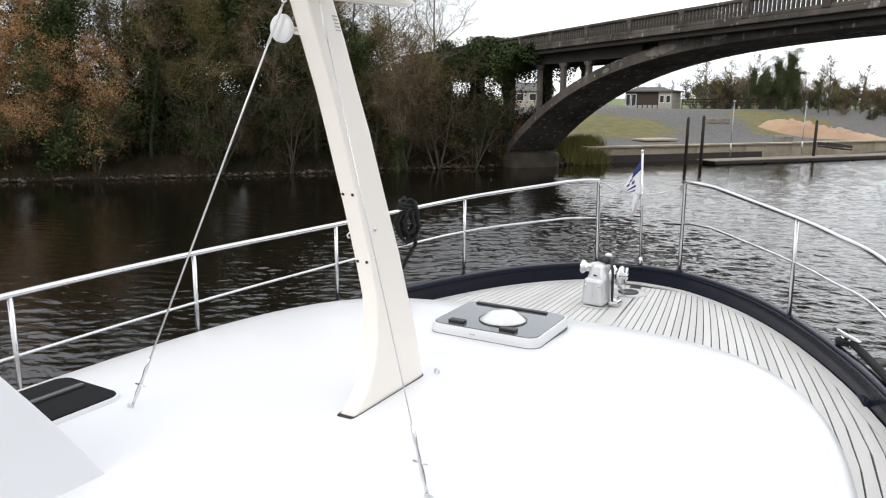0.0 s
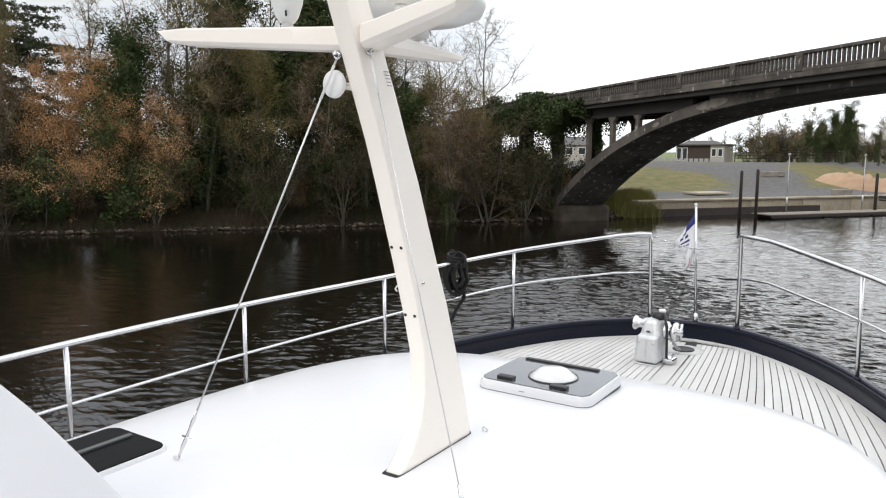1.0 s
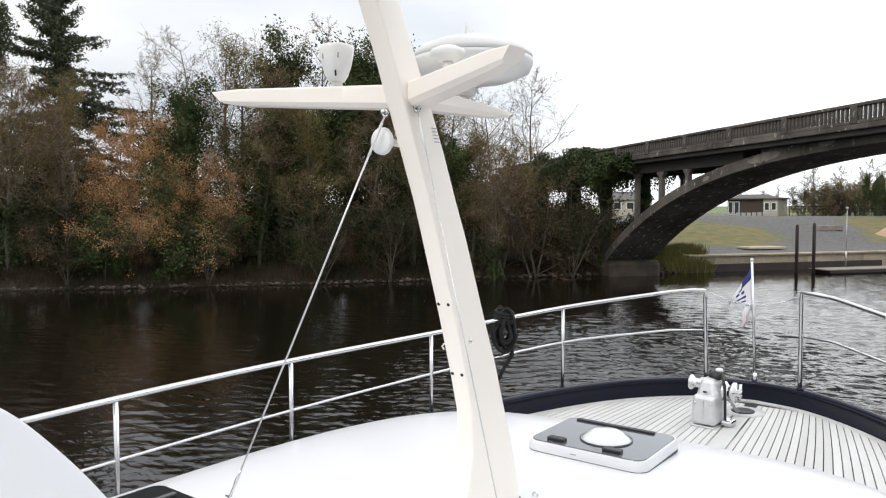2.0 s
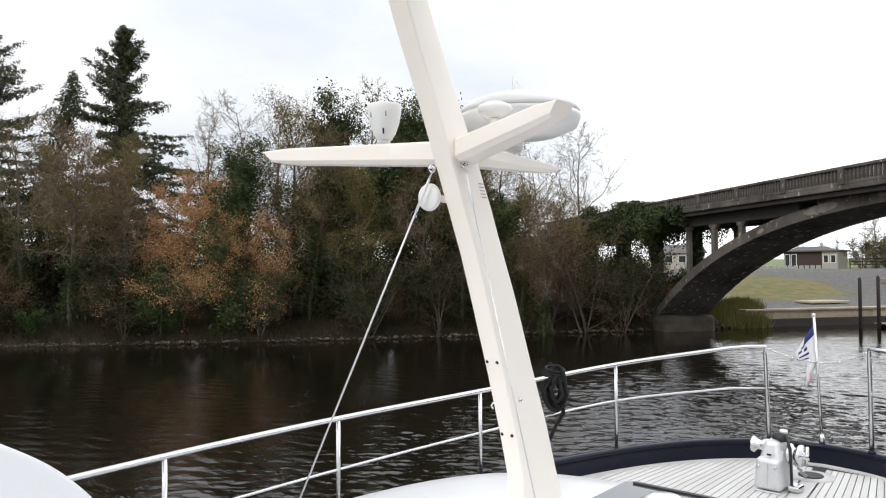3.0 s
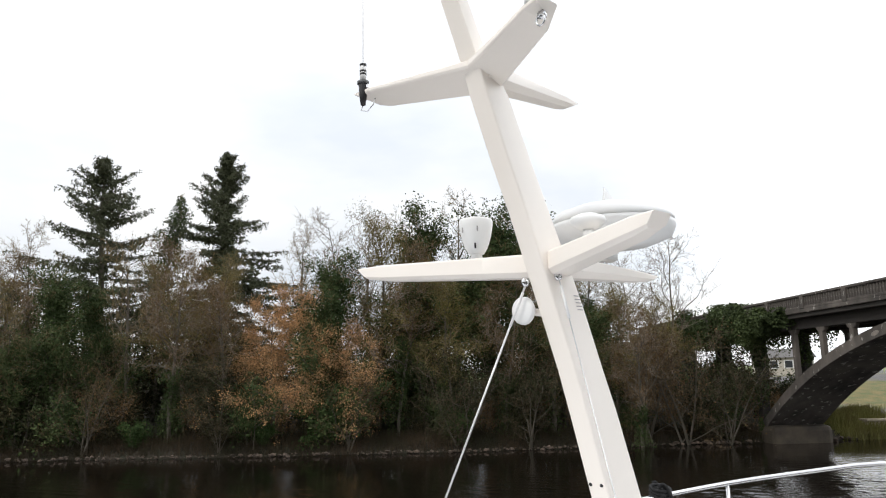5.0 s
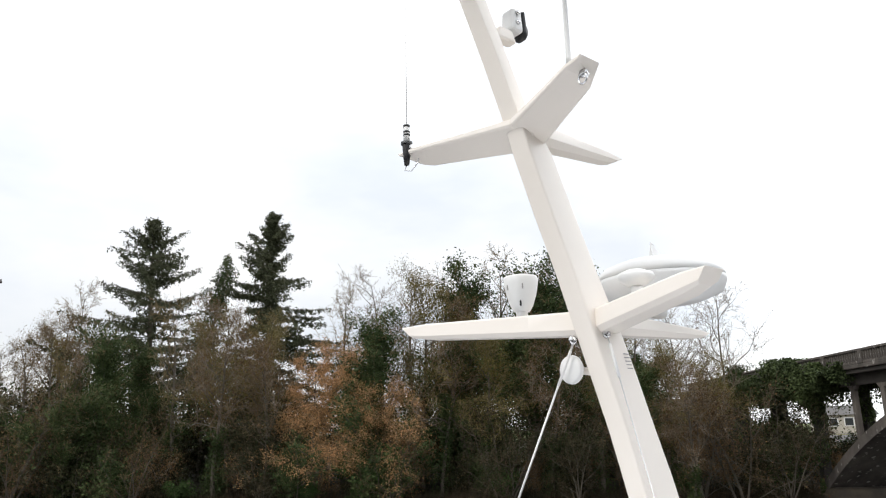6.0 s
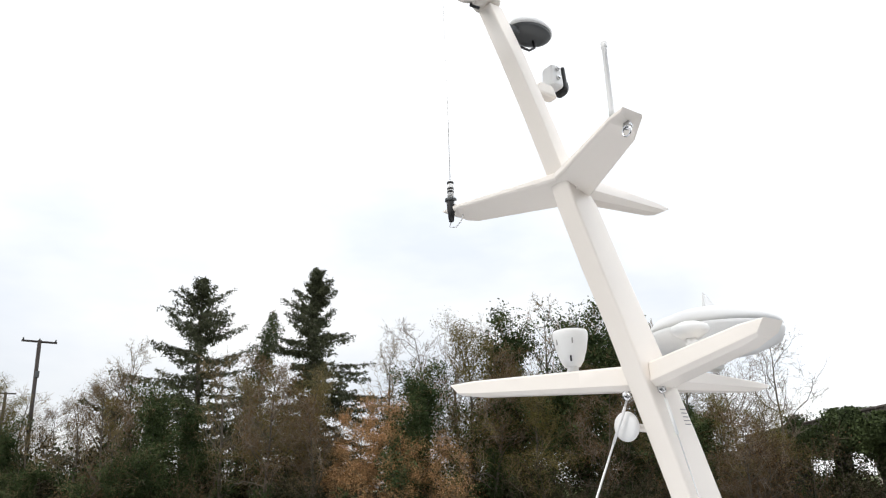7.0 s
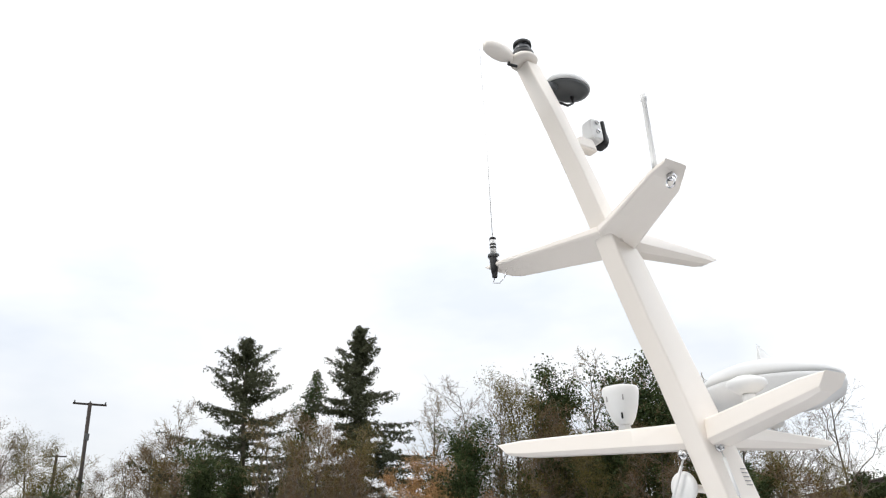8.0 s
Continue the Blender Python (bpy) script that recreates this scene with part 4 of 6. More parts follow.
part("cap_button", lathe("cap_button", [(0, 0), (0.03, 0), (0.027, 0.022), (0, 0.028)], WHITE_PLASTIC, 14, (0.045, 0.07, 0.43)), windlass)
part("cable", tube("cable", [(0.03, 0.05, 0.41), (0.08, 0.02, 0.42), (0.115, 0.0, 0.33), (0.12, 0.0, 0.15), (0.115, 0.02, 0.02)], 0.011, BLACK, 8), windlass)
part("badge", box("badge", (0.03, 0.004, 0.014), BLACK, 0, (0.0, -0.105, 0.285)), windlass)
part("foot_clamp", box("foot_clamp", (0.09, 0.12, 0.05), STEEL, 0.015, (0.14, 0.02, 0.03)), windlass)
wl_chain = thing("anchor_chain", "short galvanised anchor chain running into its pipe", "chain", wl_at)
big_link = tube("link", [(0.026 * math.cos(q), 0.016 * math.sin(q), 0) for q in [2 * math.pi * k / 10 for k in range(10)]], 0.006, GALV, 6, True)
for k in range(10):
    t = k / 9
    p = Vector((0.13, 0.11 + 0.35 * t, 0.24 - 0.22 * t ** 0.8))
    part("link", big_link, wl_chain, at=Matrix.Translation(p) @ Matrix.Rotation(math.pi / 2, 4, "Z") @ Matrix.Rotation(0.5, 4, "Y") @ Matrix.Rotation(k % 2 * math.pi / 2, 4, "X"))
pipe = thing("chain_pipe", "round steel chain pipe let into the teak deck", "chain pipe", (-1.69, 6.80, DECK + 0.010))
part("plate", lathe("plate", [(0, 0.0), (0.20, 0.0), (0.20, 0.006), (0, 0.008)], TEAK, 30), pipe)
part("ring", lathe("ring", [(0, 0.006), (0.105, 0.006), (0.105, 0.016), (0.09, 0.018), (0, 0.016)], BLACK, 26), pipe)


# ---- cleats ----
def cleat(at, turn):
    c = thing("cleat", "polished steel horn cleat on the bulwark", "cleat", at, "mooring cleats")
    c.rotation_euler = (0, 0, turn)
    part("horn", tube("horn", [(-0.17, 0, 0.075), (-0.1, 0, 0.072), (0, 0, 0.066), (0.1, 0, 0.072), (0.17, 0, 0.075)], 0.016, STEEL, 10, radii=[0.011, 0.016, 0.018, 0.016, 0.011]), c)
    for x in (-0.05, 0.05):
        part("stem", lathe("stem", [(0, 0), (0.022, 0), (0.014, 0.02), (0.014, 0.07), (0, 0.07)], STEEL, 12, (x, 0, 0)), c)
    part("base", box("base", (0.18, 0.05, 0.012), STEEL, 0.004, (0, 0, 0.004)), c)
    return c


cleat((0.275, 5.46, RIM + 0.014), radians(-60))
cleat((-3.49, 4.98, RIM + 0.014), radians(60))
moor = thing("mooring_line", "thick black mooring line made fast to the cleat", "rope", (0.275, 5.46, RIM))
part("lead", tube("lead", [(0.03, -0.02, 0.05), (0.12, -0.25, 0.03), (0.22, -0.6, 0.03), (0.36, -1.2, 0.035), (0.5, -2.0, 0.03)], 0.028, ROPE_BLACK, 10), moor)
for k in range(2):
    part("turn", tube("turn", [(0.06 * math.cos(q), 0.05 * math.sin(q), 0.03 + 0.015 * k) for q in [2 * math.pi * i / 14 for i in range(14)]], 0.016, ROPE_BLACK, 8, True), moor)
chock = thing("fairlead_step", "navy wedge-shaped fairlead step inside the bulwark", "fairlead", (0.335, 4.86, DECK))
part("gusset", loft("gusset", [[(0.0, 0.16, 0.0), (0.12, 0.16, 0.0), (0.12, 0.16, 0.165), (0.09, 0.16, 0.165)], [(0.06, -0.12, 0.0), (0.2, -0.12, 0.0), (0.2, -0.12, 0.165), (0.17, -0.12, 0.165)]], NAVY, False), chock)

# ---- rope coil on the rail ----
coil = thing("rope_coil", "coiled black rope hung over the guard rail", "rope", (-3.435, 5.325, 2.255))
cr = random.Random(4)
for k in range(16):
    w0, h0 = 0.03 + cr.random() * 0.085, 0.10 + cr.random() * 0.12
    off = (k - 7.5) * 0.013
    tw = cr.uniform(-0.25, 0.25)
    loop = []
    for i in range(20):
        q = 2 * math.pi * i / 20
        loop.append((math.sin(q) * w0 * (0.75 + 0.25 * (math.cos(q) < 0)) + tw * 0.1 * math.cos(q), off + 0.015 * math.sin(2 * q + k), -0.10 + math.cos(q) * h0 + 0.01 * math.sin(3 * q + k)))
    part("loop", tube("loop", loop, 0.0135, ROPE_BLACK, 7, True), coil, at=Matrix.Rotation(radians(-18 + 60), 4, "Z"))
for k in range(4):
    part("wrap", tube("wrap", [(0.075 * math.cos(q), 0.10 * math.sin(q), -0.02 + 0.028 * k - 0.02 * math.cos(q)) for q in [2 * math.pi * i / 16 for i in range(16)]], 0.013, ROPE_BLACK, 7, True), coil)
part("tail", tube("tail", [(0.04, 0.05, -0.22), (0.05, 0.06, -0.34), (0.0, 0.0, -0.45), (-0.05, -0.06, -0.60)], 0.018, ROPE_BLACK, 8), coil)


# ---- mast ----
def mx(z):
    return -1.67 - 0.022 * max(0, z - 3.4)


def mast_section(z, ya, yf, w, n=28):
    c, b = (ya + yf) / 2, (yf - ya) / 2
    out = []
    for k in range(n):
        q = 2 * math.pi * k / n
        e = 2 / 12
        cx, sy = math.cos(q), math.sin(q)
        out.append((mx(z) + w / 2 * abs(cx) ** e * (1 if cx > 0 else -1) * (1 - 0.12 * (sy > 0) * abs(sy) ** 3), c + b * abs(sy) ** e * (1 if sy > 0 else -1), z))
    return out


mast = thing("signal_mast", "cream painted raked signal mast with swept arms on the coachroof", "mast", (0, 0, 0))
rows = [(1.872, 1.985, 2.605, 0.088), (1.90, 2.035, 2.60, 0.088), (1.96, 2.10, 2.585, 0.088), (2.07, 2.165, 2.555, 0.09), (2.20, 2.195, 2.51, 0.09), (2.39, 2.187, 2.44, 0.09),
        (2.57, 2.138, 2.378, 0.09), (2.82, 2.06, 2.275, 0.09), (3.13, 1.955, 2.153, 0.09), (3.30, 1.895, 2.075, 0.09), (3.49, 1.818, 1.995, 0.09), (3.63, 1.762, 1.932, 0.09), (3.87, 1.668, 1.815, 0.09),
        (4.06, 1.583, 1.723, 0.09), (4.30, 1.485, 1.612, 0.09), (4.37, 1.462, 1.56, 0.088), (4.44, 1.435, 1.505, 0.085), (4.63, 1.355, 1.418, 0.081), (4.84, 1.258, 1.325, 0.076), (5.03, 1.162, 1.225, 0.070)]
part("mast_pole", loft("mast_pole", [mast_section(*r) for r in rows], MAST_PAINT), mast)
part("base_gasket", loft("base_gasket", [mast_section(1.868, 1.976, 2.610, 0.094), mast_section(1.8825, 1.980, 2.610, 0.093)], BLACK), mast, "black gasket")


WEDGE = [(-0.5, 0.5), (0.44, 0.5), (0.5, 0.42), (0.5, -0.40), (0.42, -0.5), (-0.46, 0.16), (-0.5, 0.26)]
KEEL = [(-0.47, 0.5), (0.47, 0.5), (0.5, 0.42), (0.5, -0.15), (0.25, -0.5), (-0.36, -0.5), (-0.5, -0.28), (-0.5, 0.42)]


def arm(name, root, tip, chord0, chord1, th0, th1, across, prof=KEEL, n=7):
    """A tapered arm whose underside is cut away; across: the way of its chord."""
    rings = []
    root, tip, ac = Vector(root), Vector(tip), Vector(across).normalized()
    for i in range(n + 1):
        t = i / n
        p = root.lerp(tip, t)
        c, h = chord0 + (chord1 - chord0) * t ** 0.8, th0 + (th1 - th0) * t
        if i == n:
            p = p + (tip - root).normalized() * 0.015
            c, h = c * 0.82, h * 0.75
        back = (tip - root).normalized() * (-0.05 if i == n else 0)
        rings.append([p + ac * (a * c) + Vector((0, 0, b * h)) + back * (0.5 - b) for a, b in prof])
    return loft(name, rings, MAST_PAINT, True)


def arm_part(name, *args):
    ob = part(name, arm(name, *args), mast)
    bev = ob.modifiers.new("soft_edges", "BEVEL")
    bev.width, bev.segments, bev.limit_method, bev.harden_normals = 0.011, 3, "ANGLE", True
    return ob


ZL, ZU = 3.69, 4.37
arm_part("port_arm", (-1.69, 1.865, ZL), (-2.505, 1.59, ZL + 0.042), 0.15, 0.11, 0.092, 0.062, (0, 1, 0))
arm_part("starboard_arm", (-1.69, 1.88, ZL), (-1.035, 1.565, ZL + 0.03), 0.17, 0.12, 0.09, 0.055, (0, 1, 0))
arm_part("forward_arm", (mx(ZL), 1.84, ZL - 0.005), (mx(ZL), 2.54, ZL + 0.0), 0.13, 0.07, 0.085, 0.03, (1, 0, 0))
arm_part("upper_port_arm", (-1.69, 1.52, ZU), (-2.20, 1.355, ZU + 0.025), 0.16, 0.115, 0.085, 0.045, (0, 1, 0), WEDGE)
arm_part("upper_starboard_arm", (-1.69, 1.52, ZU), (-1.235, 1.335, ZU + 0.025), 0.16, 0.115, 0.085, 0.045, (0, 1, 0), WEDGE)
arm_part("upper_forward_arm", (mx(ZU), 1.50, ZU), (mx(ZU), 2.05, ZU + 0.012), 0.11, 0.065, 0.08, 0.03, (1, 0, 0))
part("top_fin", loft("top_fin", [[(0.032 * k * math.cos(q), 0.066 * k * math.sin(q) - 0.02, z) for q in [2 * math.pi * i / 24 for i in range(24)]] for k, z in ((0.8, -0.022), (1.0, -0.014), (1.0, 0.008), (0.85, 0.018))], MAST_PAINT, True), mast, at=pose(mx(5.05), 1.075, 5.055, -8, 0, 0))
bolt_me = lathe("bolt", [(0, 0), (0.0075, 0), (0.0065, -0.004), (0, -0.005)], BLACK, 10, axis="y")
for ya, z in ((2.046, 2.866), (2.142, 2.556)):
    for dx in (-0.027, 0.023):
        part("bolt", bolt_me, mast, "black screw head", at=pose(mx(z) + dx, ya, z))
part("halyard_cleat", tube("halyard_cleat", [(-0.012, 0, 0), (-0.022, 0, 0.012), (-0.012, 0, 0.024), (0.0, 0, 0.024)], 0.004, WHITE_PLASTIC, 6), mast, "small white rope eye", at=pose(mx(2.70) - 0.044, 2.12, 2.66))
part("keyhole", lathe("keyhole", [(0, 0), (0.012, 0), (0.009, 0.006), (0, 0.006)], STEEL, 12, axis="x"), mast, at=pose(mx(2.68) + 0.044, 2.17, 2.70))
for k in range(5):
    part("label_line", box("label_line", (0.002, 0.030, 0.003), PRINT_GREY, 0), mast, "small grey lines of print", at=pose(mx(3.5) + 0.0455, 1.925 + 0.005 * k, 3.575 - 0.013 * k))


# stays
def stay(side, eye, deck_eye, r):
    """A wire from its eye on the mast down to the coachroof."""
    st = thing("mast_stay", "thin steel wire stay with a bottle screw at the coachroof", "stay", eye, "mast stays")
    top, foot = Vector((0, 0, 0)), Vector(deck_eye) - Vector(eye)
    part("wire", tube("wire", [top, top.lerp(foot, 0.88)], r, WIRE, 7), st)
    part("swage", tube("swage", [top.lerp(foot, 0.015), top.lerp(foot, 0.085)], 0.0055, WHITE_PLASTIC, 8), st)
    part("bottle_screw", tube("bottle_screw", [top.lerp(foot, t) for t in (0.85, 0.88, 0.90, 0.95, 0.965, 0.99)], 0.008, STEEL, 8, radii=[0.005, 0.009, 0.0055, 0.0095, 0.006, 0.006]), st)
    part("toggle", box("toggle", (0.035, 0.012, 0.03), STEEL, 0.004, foot + Vector((0, 0, 0.015))), st)
    part("cross_pin", tube("cross_pin", [top.lerp(foot, 0.925) + Vector((-0.03, 0, 0)), top.lerp(foot, 0.925) + Vector((0.03, 0, 0))], 0.004, STEEL, 6), st)
    part("eye_ring", tube("eye_ring", [(0.011 * math.cos(q), 0.0, 0.011 * math.sin(q) + 0.010) for q in [2 * math.pi * i / 14 for i in range(14)]], 0.0042, STEEL, 7, True), st)
    part("eye_plate", lathe("eye_plate", [(0, -0.008), (0.019, -0.008), (0.017, 0.003), (0, 0.004)], STEEL, 16, (-side * 0.002, 0, 0.012), "x"), st)
    return st


stay(-1, (-1.728, 1.752, 3.615), (-2.590, 1.592, 1.858), 0.0042)
stay(1, (-1.622, 1.820, 3.632), (-1.01, 1.605, 1.860), 0.0024)

# ---- instruments on the mast ----
horn = thing("loud_hailer", "round white loud hailer on a short bracket at the mast", "loudspeaker", (-1.770, 1.780, 3.523))
part("disc", lathe("disc", [(0, -0.012), (0.044, -0.012), (0.052, -0.006), (0.054, 0.006), (0.046, 0.018), (0.02, 0.04), (0, 0.042)], WHITE_PLASTIC, 30, axis="y"), horn)
part("bracket", tube("bracket", [(0.0, 0.03, 0), (0.05, 0.06, -0.01), (0.10, 0.07, -0.01)], 0.014, MAST_PAINT, 8), horn)

globe = thing("satellite_antenna", "white cup-shaped antenna standing on the port arm", "antenna", (-1.967, 1.735, ZL + 0.054))
globe.scale = (0.9, 0.9, 0.88)
part("stem", lathe("stem", [(0, 0), (0.028, 0), (0.024, 0.02), (0.028, 0.03), (0, 0.03)], WHITE_PLASTIC, 18), globe)
part("cup", lathe("cup", [(0, 0.022), (0.034, 0.024), (0.05, 0.05), (0.066, 0.10), (0.075, 0.15), (0.077, 0.172), (0.073, 0.184), (0.05, 0.190), (0, 0.192)], WHITE_PLASTIC, 30), globe)
for a in (200, 260, 320):
    part("drain_slot", box("drain_slot", (0.006, 0.004, 0.024), PRINT_GREY, 0.001), globe, at=pose(0.0725 * math.cos(radians(a)), 0.0725 * math.sin(radians(a)), 0.13, 0, 0, a + 90))
part("cable_gland", box("cable_gland", (0.008, 0.006, 0.026), BLACK, 0.002), globe, at=pose(0.035, -0.042, 0.055, 20, 0, 40))

radar = thing("radar_dome", "flat white radar dome on the forward arm", "radar dome", (mx(3.9), 2.27, 3.70))
part("foot", box("foot", (0.06, 0.12, 0.08), WHITE_PLASTIC, 0.02, (0, -0.06, 0.08)), radar)
part("lower_shell", lathe("lower_shell", [(0, 0.11), (0.17, 0.115), (0.245, 0.145), (0.262, 0.185), (0.262, 0.20), (0, 0.20)], WHITE_PLASTIC, 40), radar)
part("upper_shell", lathe("upper_shell", [(0, 0.203), (0.260, 0.203), (0.257, 0.225), (0.23, 0.252), (0.16, 0.278), (0.08, 0.287), (0, 0.288)], WHITE_PLASTIC, 40), radar)
part("cable_slot", box("cable_slot", (0.09, 0.02, 0.016), BLACK, 0.004), radar, at=pose(0.20, -0.14, 0.155, 0, 0, 55))
fin = thing("fin_antenna", "small pale shark-fin antenna above the radar dome", "antenna", (mx(3.9) + 0.02, 2.24, 3.982))
part("fin", mesh_of("fin", [(-0.01, -0.05, 0), (0.01, -0.05, 0), (0.01, 0.05, 0), (-0.01, 0.05, 0), (0, -0.045, 0.075), (0, -0.03, 0.07)], [(0, 1, 4), (1, 2, 5, 4), (2, 3, 5), (3, 0, 4, 5), (0, 3, 2, 1)], WHITE_PLASTIC), fin)

gps = thing("position_antenna", "small white mushroom antenna standing on the starboard arm", "antenna", (-1.42, 1.74, ZL + 0.055))
part("stem", lathe("stem", [(0, 0), (0.022, 0), (0.018, 0.035), (0, 0.035)], WHITE_PLASTIC, 16), gps)
part("cap", lathe("cap", [(0, 0.03), (0.03, 0.032), (0.058, 0.05), (0.064, 0.062), (0.058, 0.074), (0.03, 0.086), (0, 0.089)], WHITE_PLASTIC, 28), gps)

vhf = thing("whip_aerial", "thin whip aerial with black and white base on the mast", "aerial", (-2.165, 1.318, ZU - 0.015))
part("sleeve", lathe("sleeve", [(0, 0.0), (0.010, 0.0), (0.016, 0.045), (0.018, 0.085), (0.018, 0.09), (0, 0.09)], BLACK, 14), vhf, "black sleeve")
part("collar", lathe("collar", [(0, 0.088), (0.024, 0.088), (0.024, 0.098), (0, 0.098)], DARK_GREY, 16), vhf)
part("coil_base", lathe("coil_base", [(0, 0.097), (0.013, 0.097), (0.013, 0.16), (0.006, 0.178), (0, 0.178)], WHITE_PLASTIC, 14), vhf, "white coil base")
for z in (0.125, 0.138, 0.165):
    part("band", lathe("band", [(0, z), (0.0138, z), (0.0138, z + 0.008), (0, z + 0.008)], BLACK, 14), vhf)
part("whip", tube("whip", [(0, 0, 0.17), (0.0, 0, 0.6), (-0.01, 0, 1.15)], 0.0016, WIRE, 6), vhf)
part("clamp", box("clamp", (0.05, 0.06, 0.02), STEEL, 0.005, (0.0, 0.03, 0.075)), vhf)
part("lead", tube("lead", [(0, 0, 0.0), (0.0, -0.01, -0.025), (0.03, 0.0, -0.035), (0.055, 0.01, -0.01), (0.06, 0.015, 0.015)], 0.0022, STEEL, 6), vhf)

rod = thing("rod_aerial", "short white rod aerial on the upper starboard arm", "aerial", (-1.285, 1.305, ZU + 0.045))
part("rod", lathe("rod", [(0, 0), (0.010, 0), (0.009, 0.02), (0.008, 0.245), (0.011, 0.25), (0.011, 0.27), (0, 0.273)], WHITE_PLASTIC, 12), rod)
ring = thing("flag_halyard_eye", "small steel shackle under the upper starboard arm", "shackle", (-1.255, 1.345, ZU + 0.008))
part("stud", lathe("stud", [(0, -0.014), (0.016, -0.014), (0.012, 0.004), (0, 0.004)], STEEL, 12, axis="y"), ring)
part("shackle", tube("shackle", [(0.016 * math.cos(q), -0.016, 0.018 * math.sin(q) - 0.02) for q in [2 * math.pi * i / 14 for i in range(14)]], 0.0035, STEEL, 6, True), ring)

light = thing("search_light", "white search lamp with dark grey underside on the mast", "lamp", (mx(4.97), 1.385, 4.972))
light.scale = (0.85, 0.85, 0.85)
part("housing", lathe("housing", [(0, 0.03), (0.115, 0.03), (0.118, 0.045), (0.10, 0.07), (0.05, 0.085), (0, 0.088)], WHITE_PLASTIC, 28, scale=(0.75, 1)), light)
part("underside", lathe("underside", [(0, 0.0), (0.06, 0.0), (0.105, 0.018), (0.114, 0.031), (0, 0.031)], DARK_GREY, 28, scale=(0.75, 1)), light, "dark grey casting")
part("bracket", box("bracket", (0.05, 0.10, 0.03), DARK_GREY, 0.006, (0, -0.13, 0.005)), light)
part("cable", tube("cable", [(0.0, 0.02, 0.0), (0, 0.025, -0.035), (0, -0.01, -0.06), (0, -0.06, -0.06)], 0.006, BLACK, 7), light)

cam_box = thing("deck_light", "white boxy deck lamp with black lens on the mast", "lamp", (mx(4.8), 1.46, 4.755))
part("bracket", box("bracket", (0.05, 0.11, 0.05), MAST_PAINT, 0.01, (0, -0.03, 0.0), taper=(1, 0.6)), cam_box)
part("housing", box("housing", (0.075, 0.062, 0.10), WHITE_PLASTIC, 0.016, (0, 0.025, 0.075), 3, (0.85, 0.85)), cam_box)
lens = part("lens", box("lens", (0.078, 0.020, 0.105), BLACK, 0.008, (0, 0.063, 0.075), 2, (0.8, 0.7)), cam_box, "black lens")
part("lens_bulb", lathe("lens_bulb", [(0, -0.012), (0.034, -0.010), (0.036, 0.008), (0.024, 0.022), (0, 0.026)], BLACK, 18, (0, 0.066, 0.045), "y"), lens)
for z in (0.06, 0.10):
    part("knob", lathe("knob", [(0, 0), (0.010, 0), (0.008, 0.010), (0, 0.010)], STEEL, 10, (0.036, 0.02, z), "x"), cam_box)

top_l = thing("top_light", "black ringed all-round lamp at the masthead", "lamp", (mx(5.08), 1.175, 5.045))
part("dish", lathe("dish", [(0, 0), (0.05, 0.0), (0.056, 0.012), (0.05, 0.022), (0, 0.022)], MAST_PAINT, 22), top_l)
part("housing", lathe("housing", [(0, 0.02), (0.046, 0.02), (0.042, 0.045), (0.034, 0.05), (0, 0.05)], BLACK, 22), top_l)
part("lens", lathe("lens", [(0, 0.05), (0.031, 0.05), (0.031, 0.08), (0, 0.08)], SMOKED, 22), top_l, "smoked lens")
part("cap", lathe("cap", [(0, 0.078), (0.036, 0.078), (0.035, 0.092), (0, 0.097)], BLACK, 22), top_l)
part("cable", tube("cable", [(-0.01, -0.06, 0.0), (0.0, -0.075, -0.03), (0.02, -0.05, -0.045)], 0.006, BLACK, 6), top_l)
stern_bolt = thing("roof_fitting", "small steel padeye on the coachroof behind the mast", "fitting", (-1.585, 2.66, 1.872))
part("eye", tube("eye", [(0.013 * math.cos(q), 0.0, 0.013 * math.sin(q) + 0.013) for q in [2 * math.pi * i / 12 for i in range(12)]], 0.005, STEEL, 6, True), stern_bolt)


# ---- trees ----
def prisms(segs, sides=3):
    """Tapered bars for many segments (two points, two radii) at once."""
    S = np.array(segs, float)
    a, c, r0, r1 = S[:, 0:3], S[:, 3:6], S[:, 6], S[:, 7]
    d = c - a
    d /= np.linalg.norm(d, axis=1)[:, None] + 1e-9
    ref = np.where(np.abs(d[:, 2:3]) < 0.9, np.array([[0, 0, 1.0]]), np.array([[1.0, 0, 0]]))
    u = np.cross(d, ref)
    u /= np.linalg.norm(u, axis=1)[:, None] + 1e-9
    w = np.cross(d, u)
    V = []
    for p, r in ((a, r0), (c, r1)):
        for k in range(sides):
            q = 2 * math.pi * k / sides
            V.append(p + (u * math.cos(q) + w * math.sin(q)) * r[:, None])
    V = np.stack(V, 1)
    base = np.arange(len(S))[:, None] * 2 * sides
    F = np.concatenate([base + np.array([[k, (k + 1) % sides, sides + (k + 1) % sides, sides + k]]) for k in range(sides)], 0)
    return V.reshape(-1, 3), F


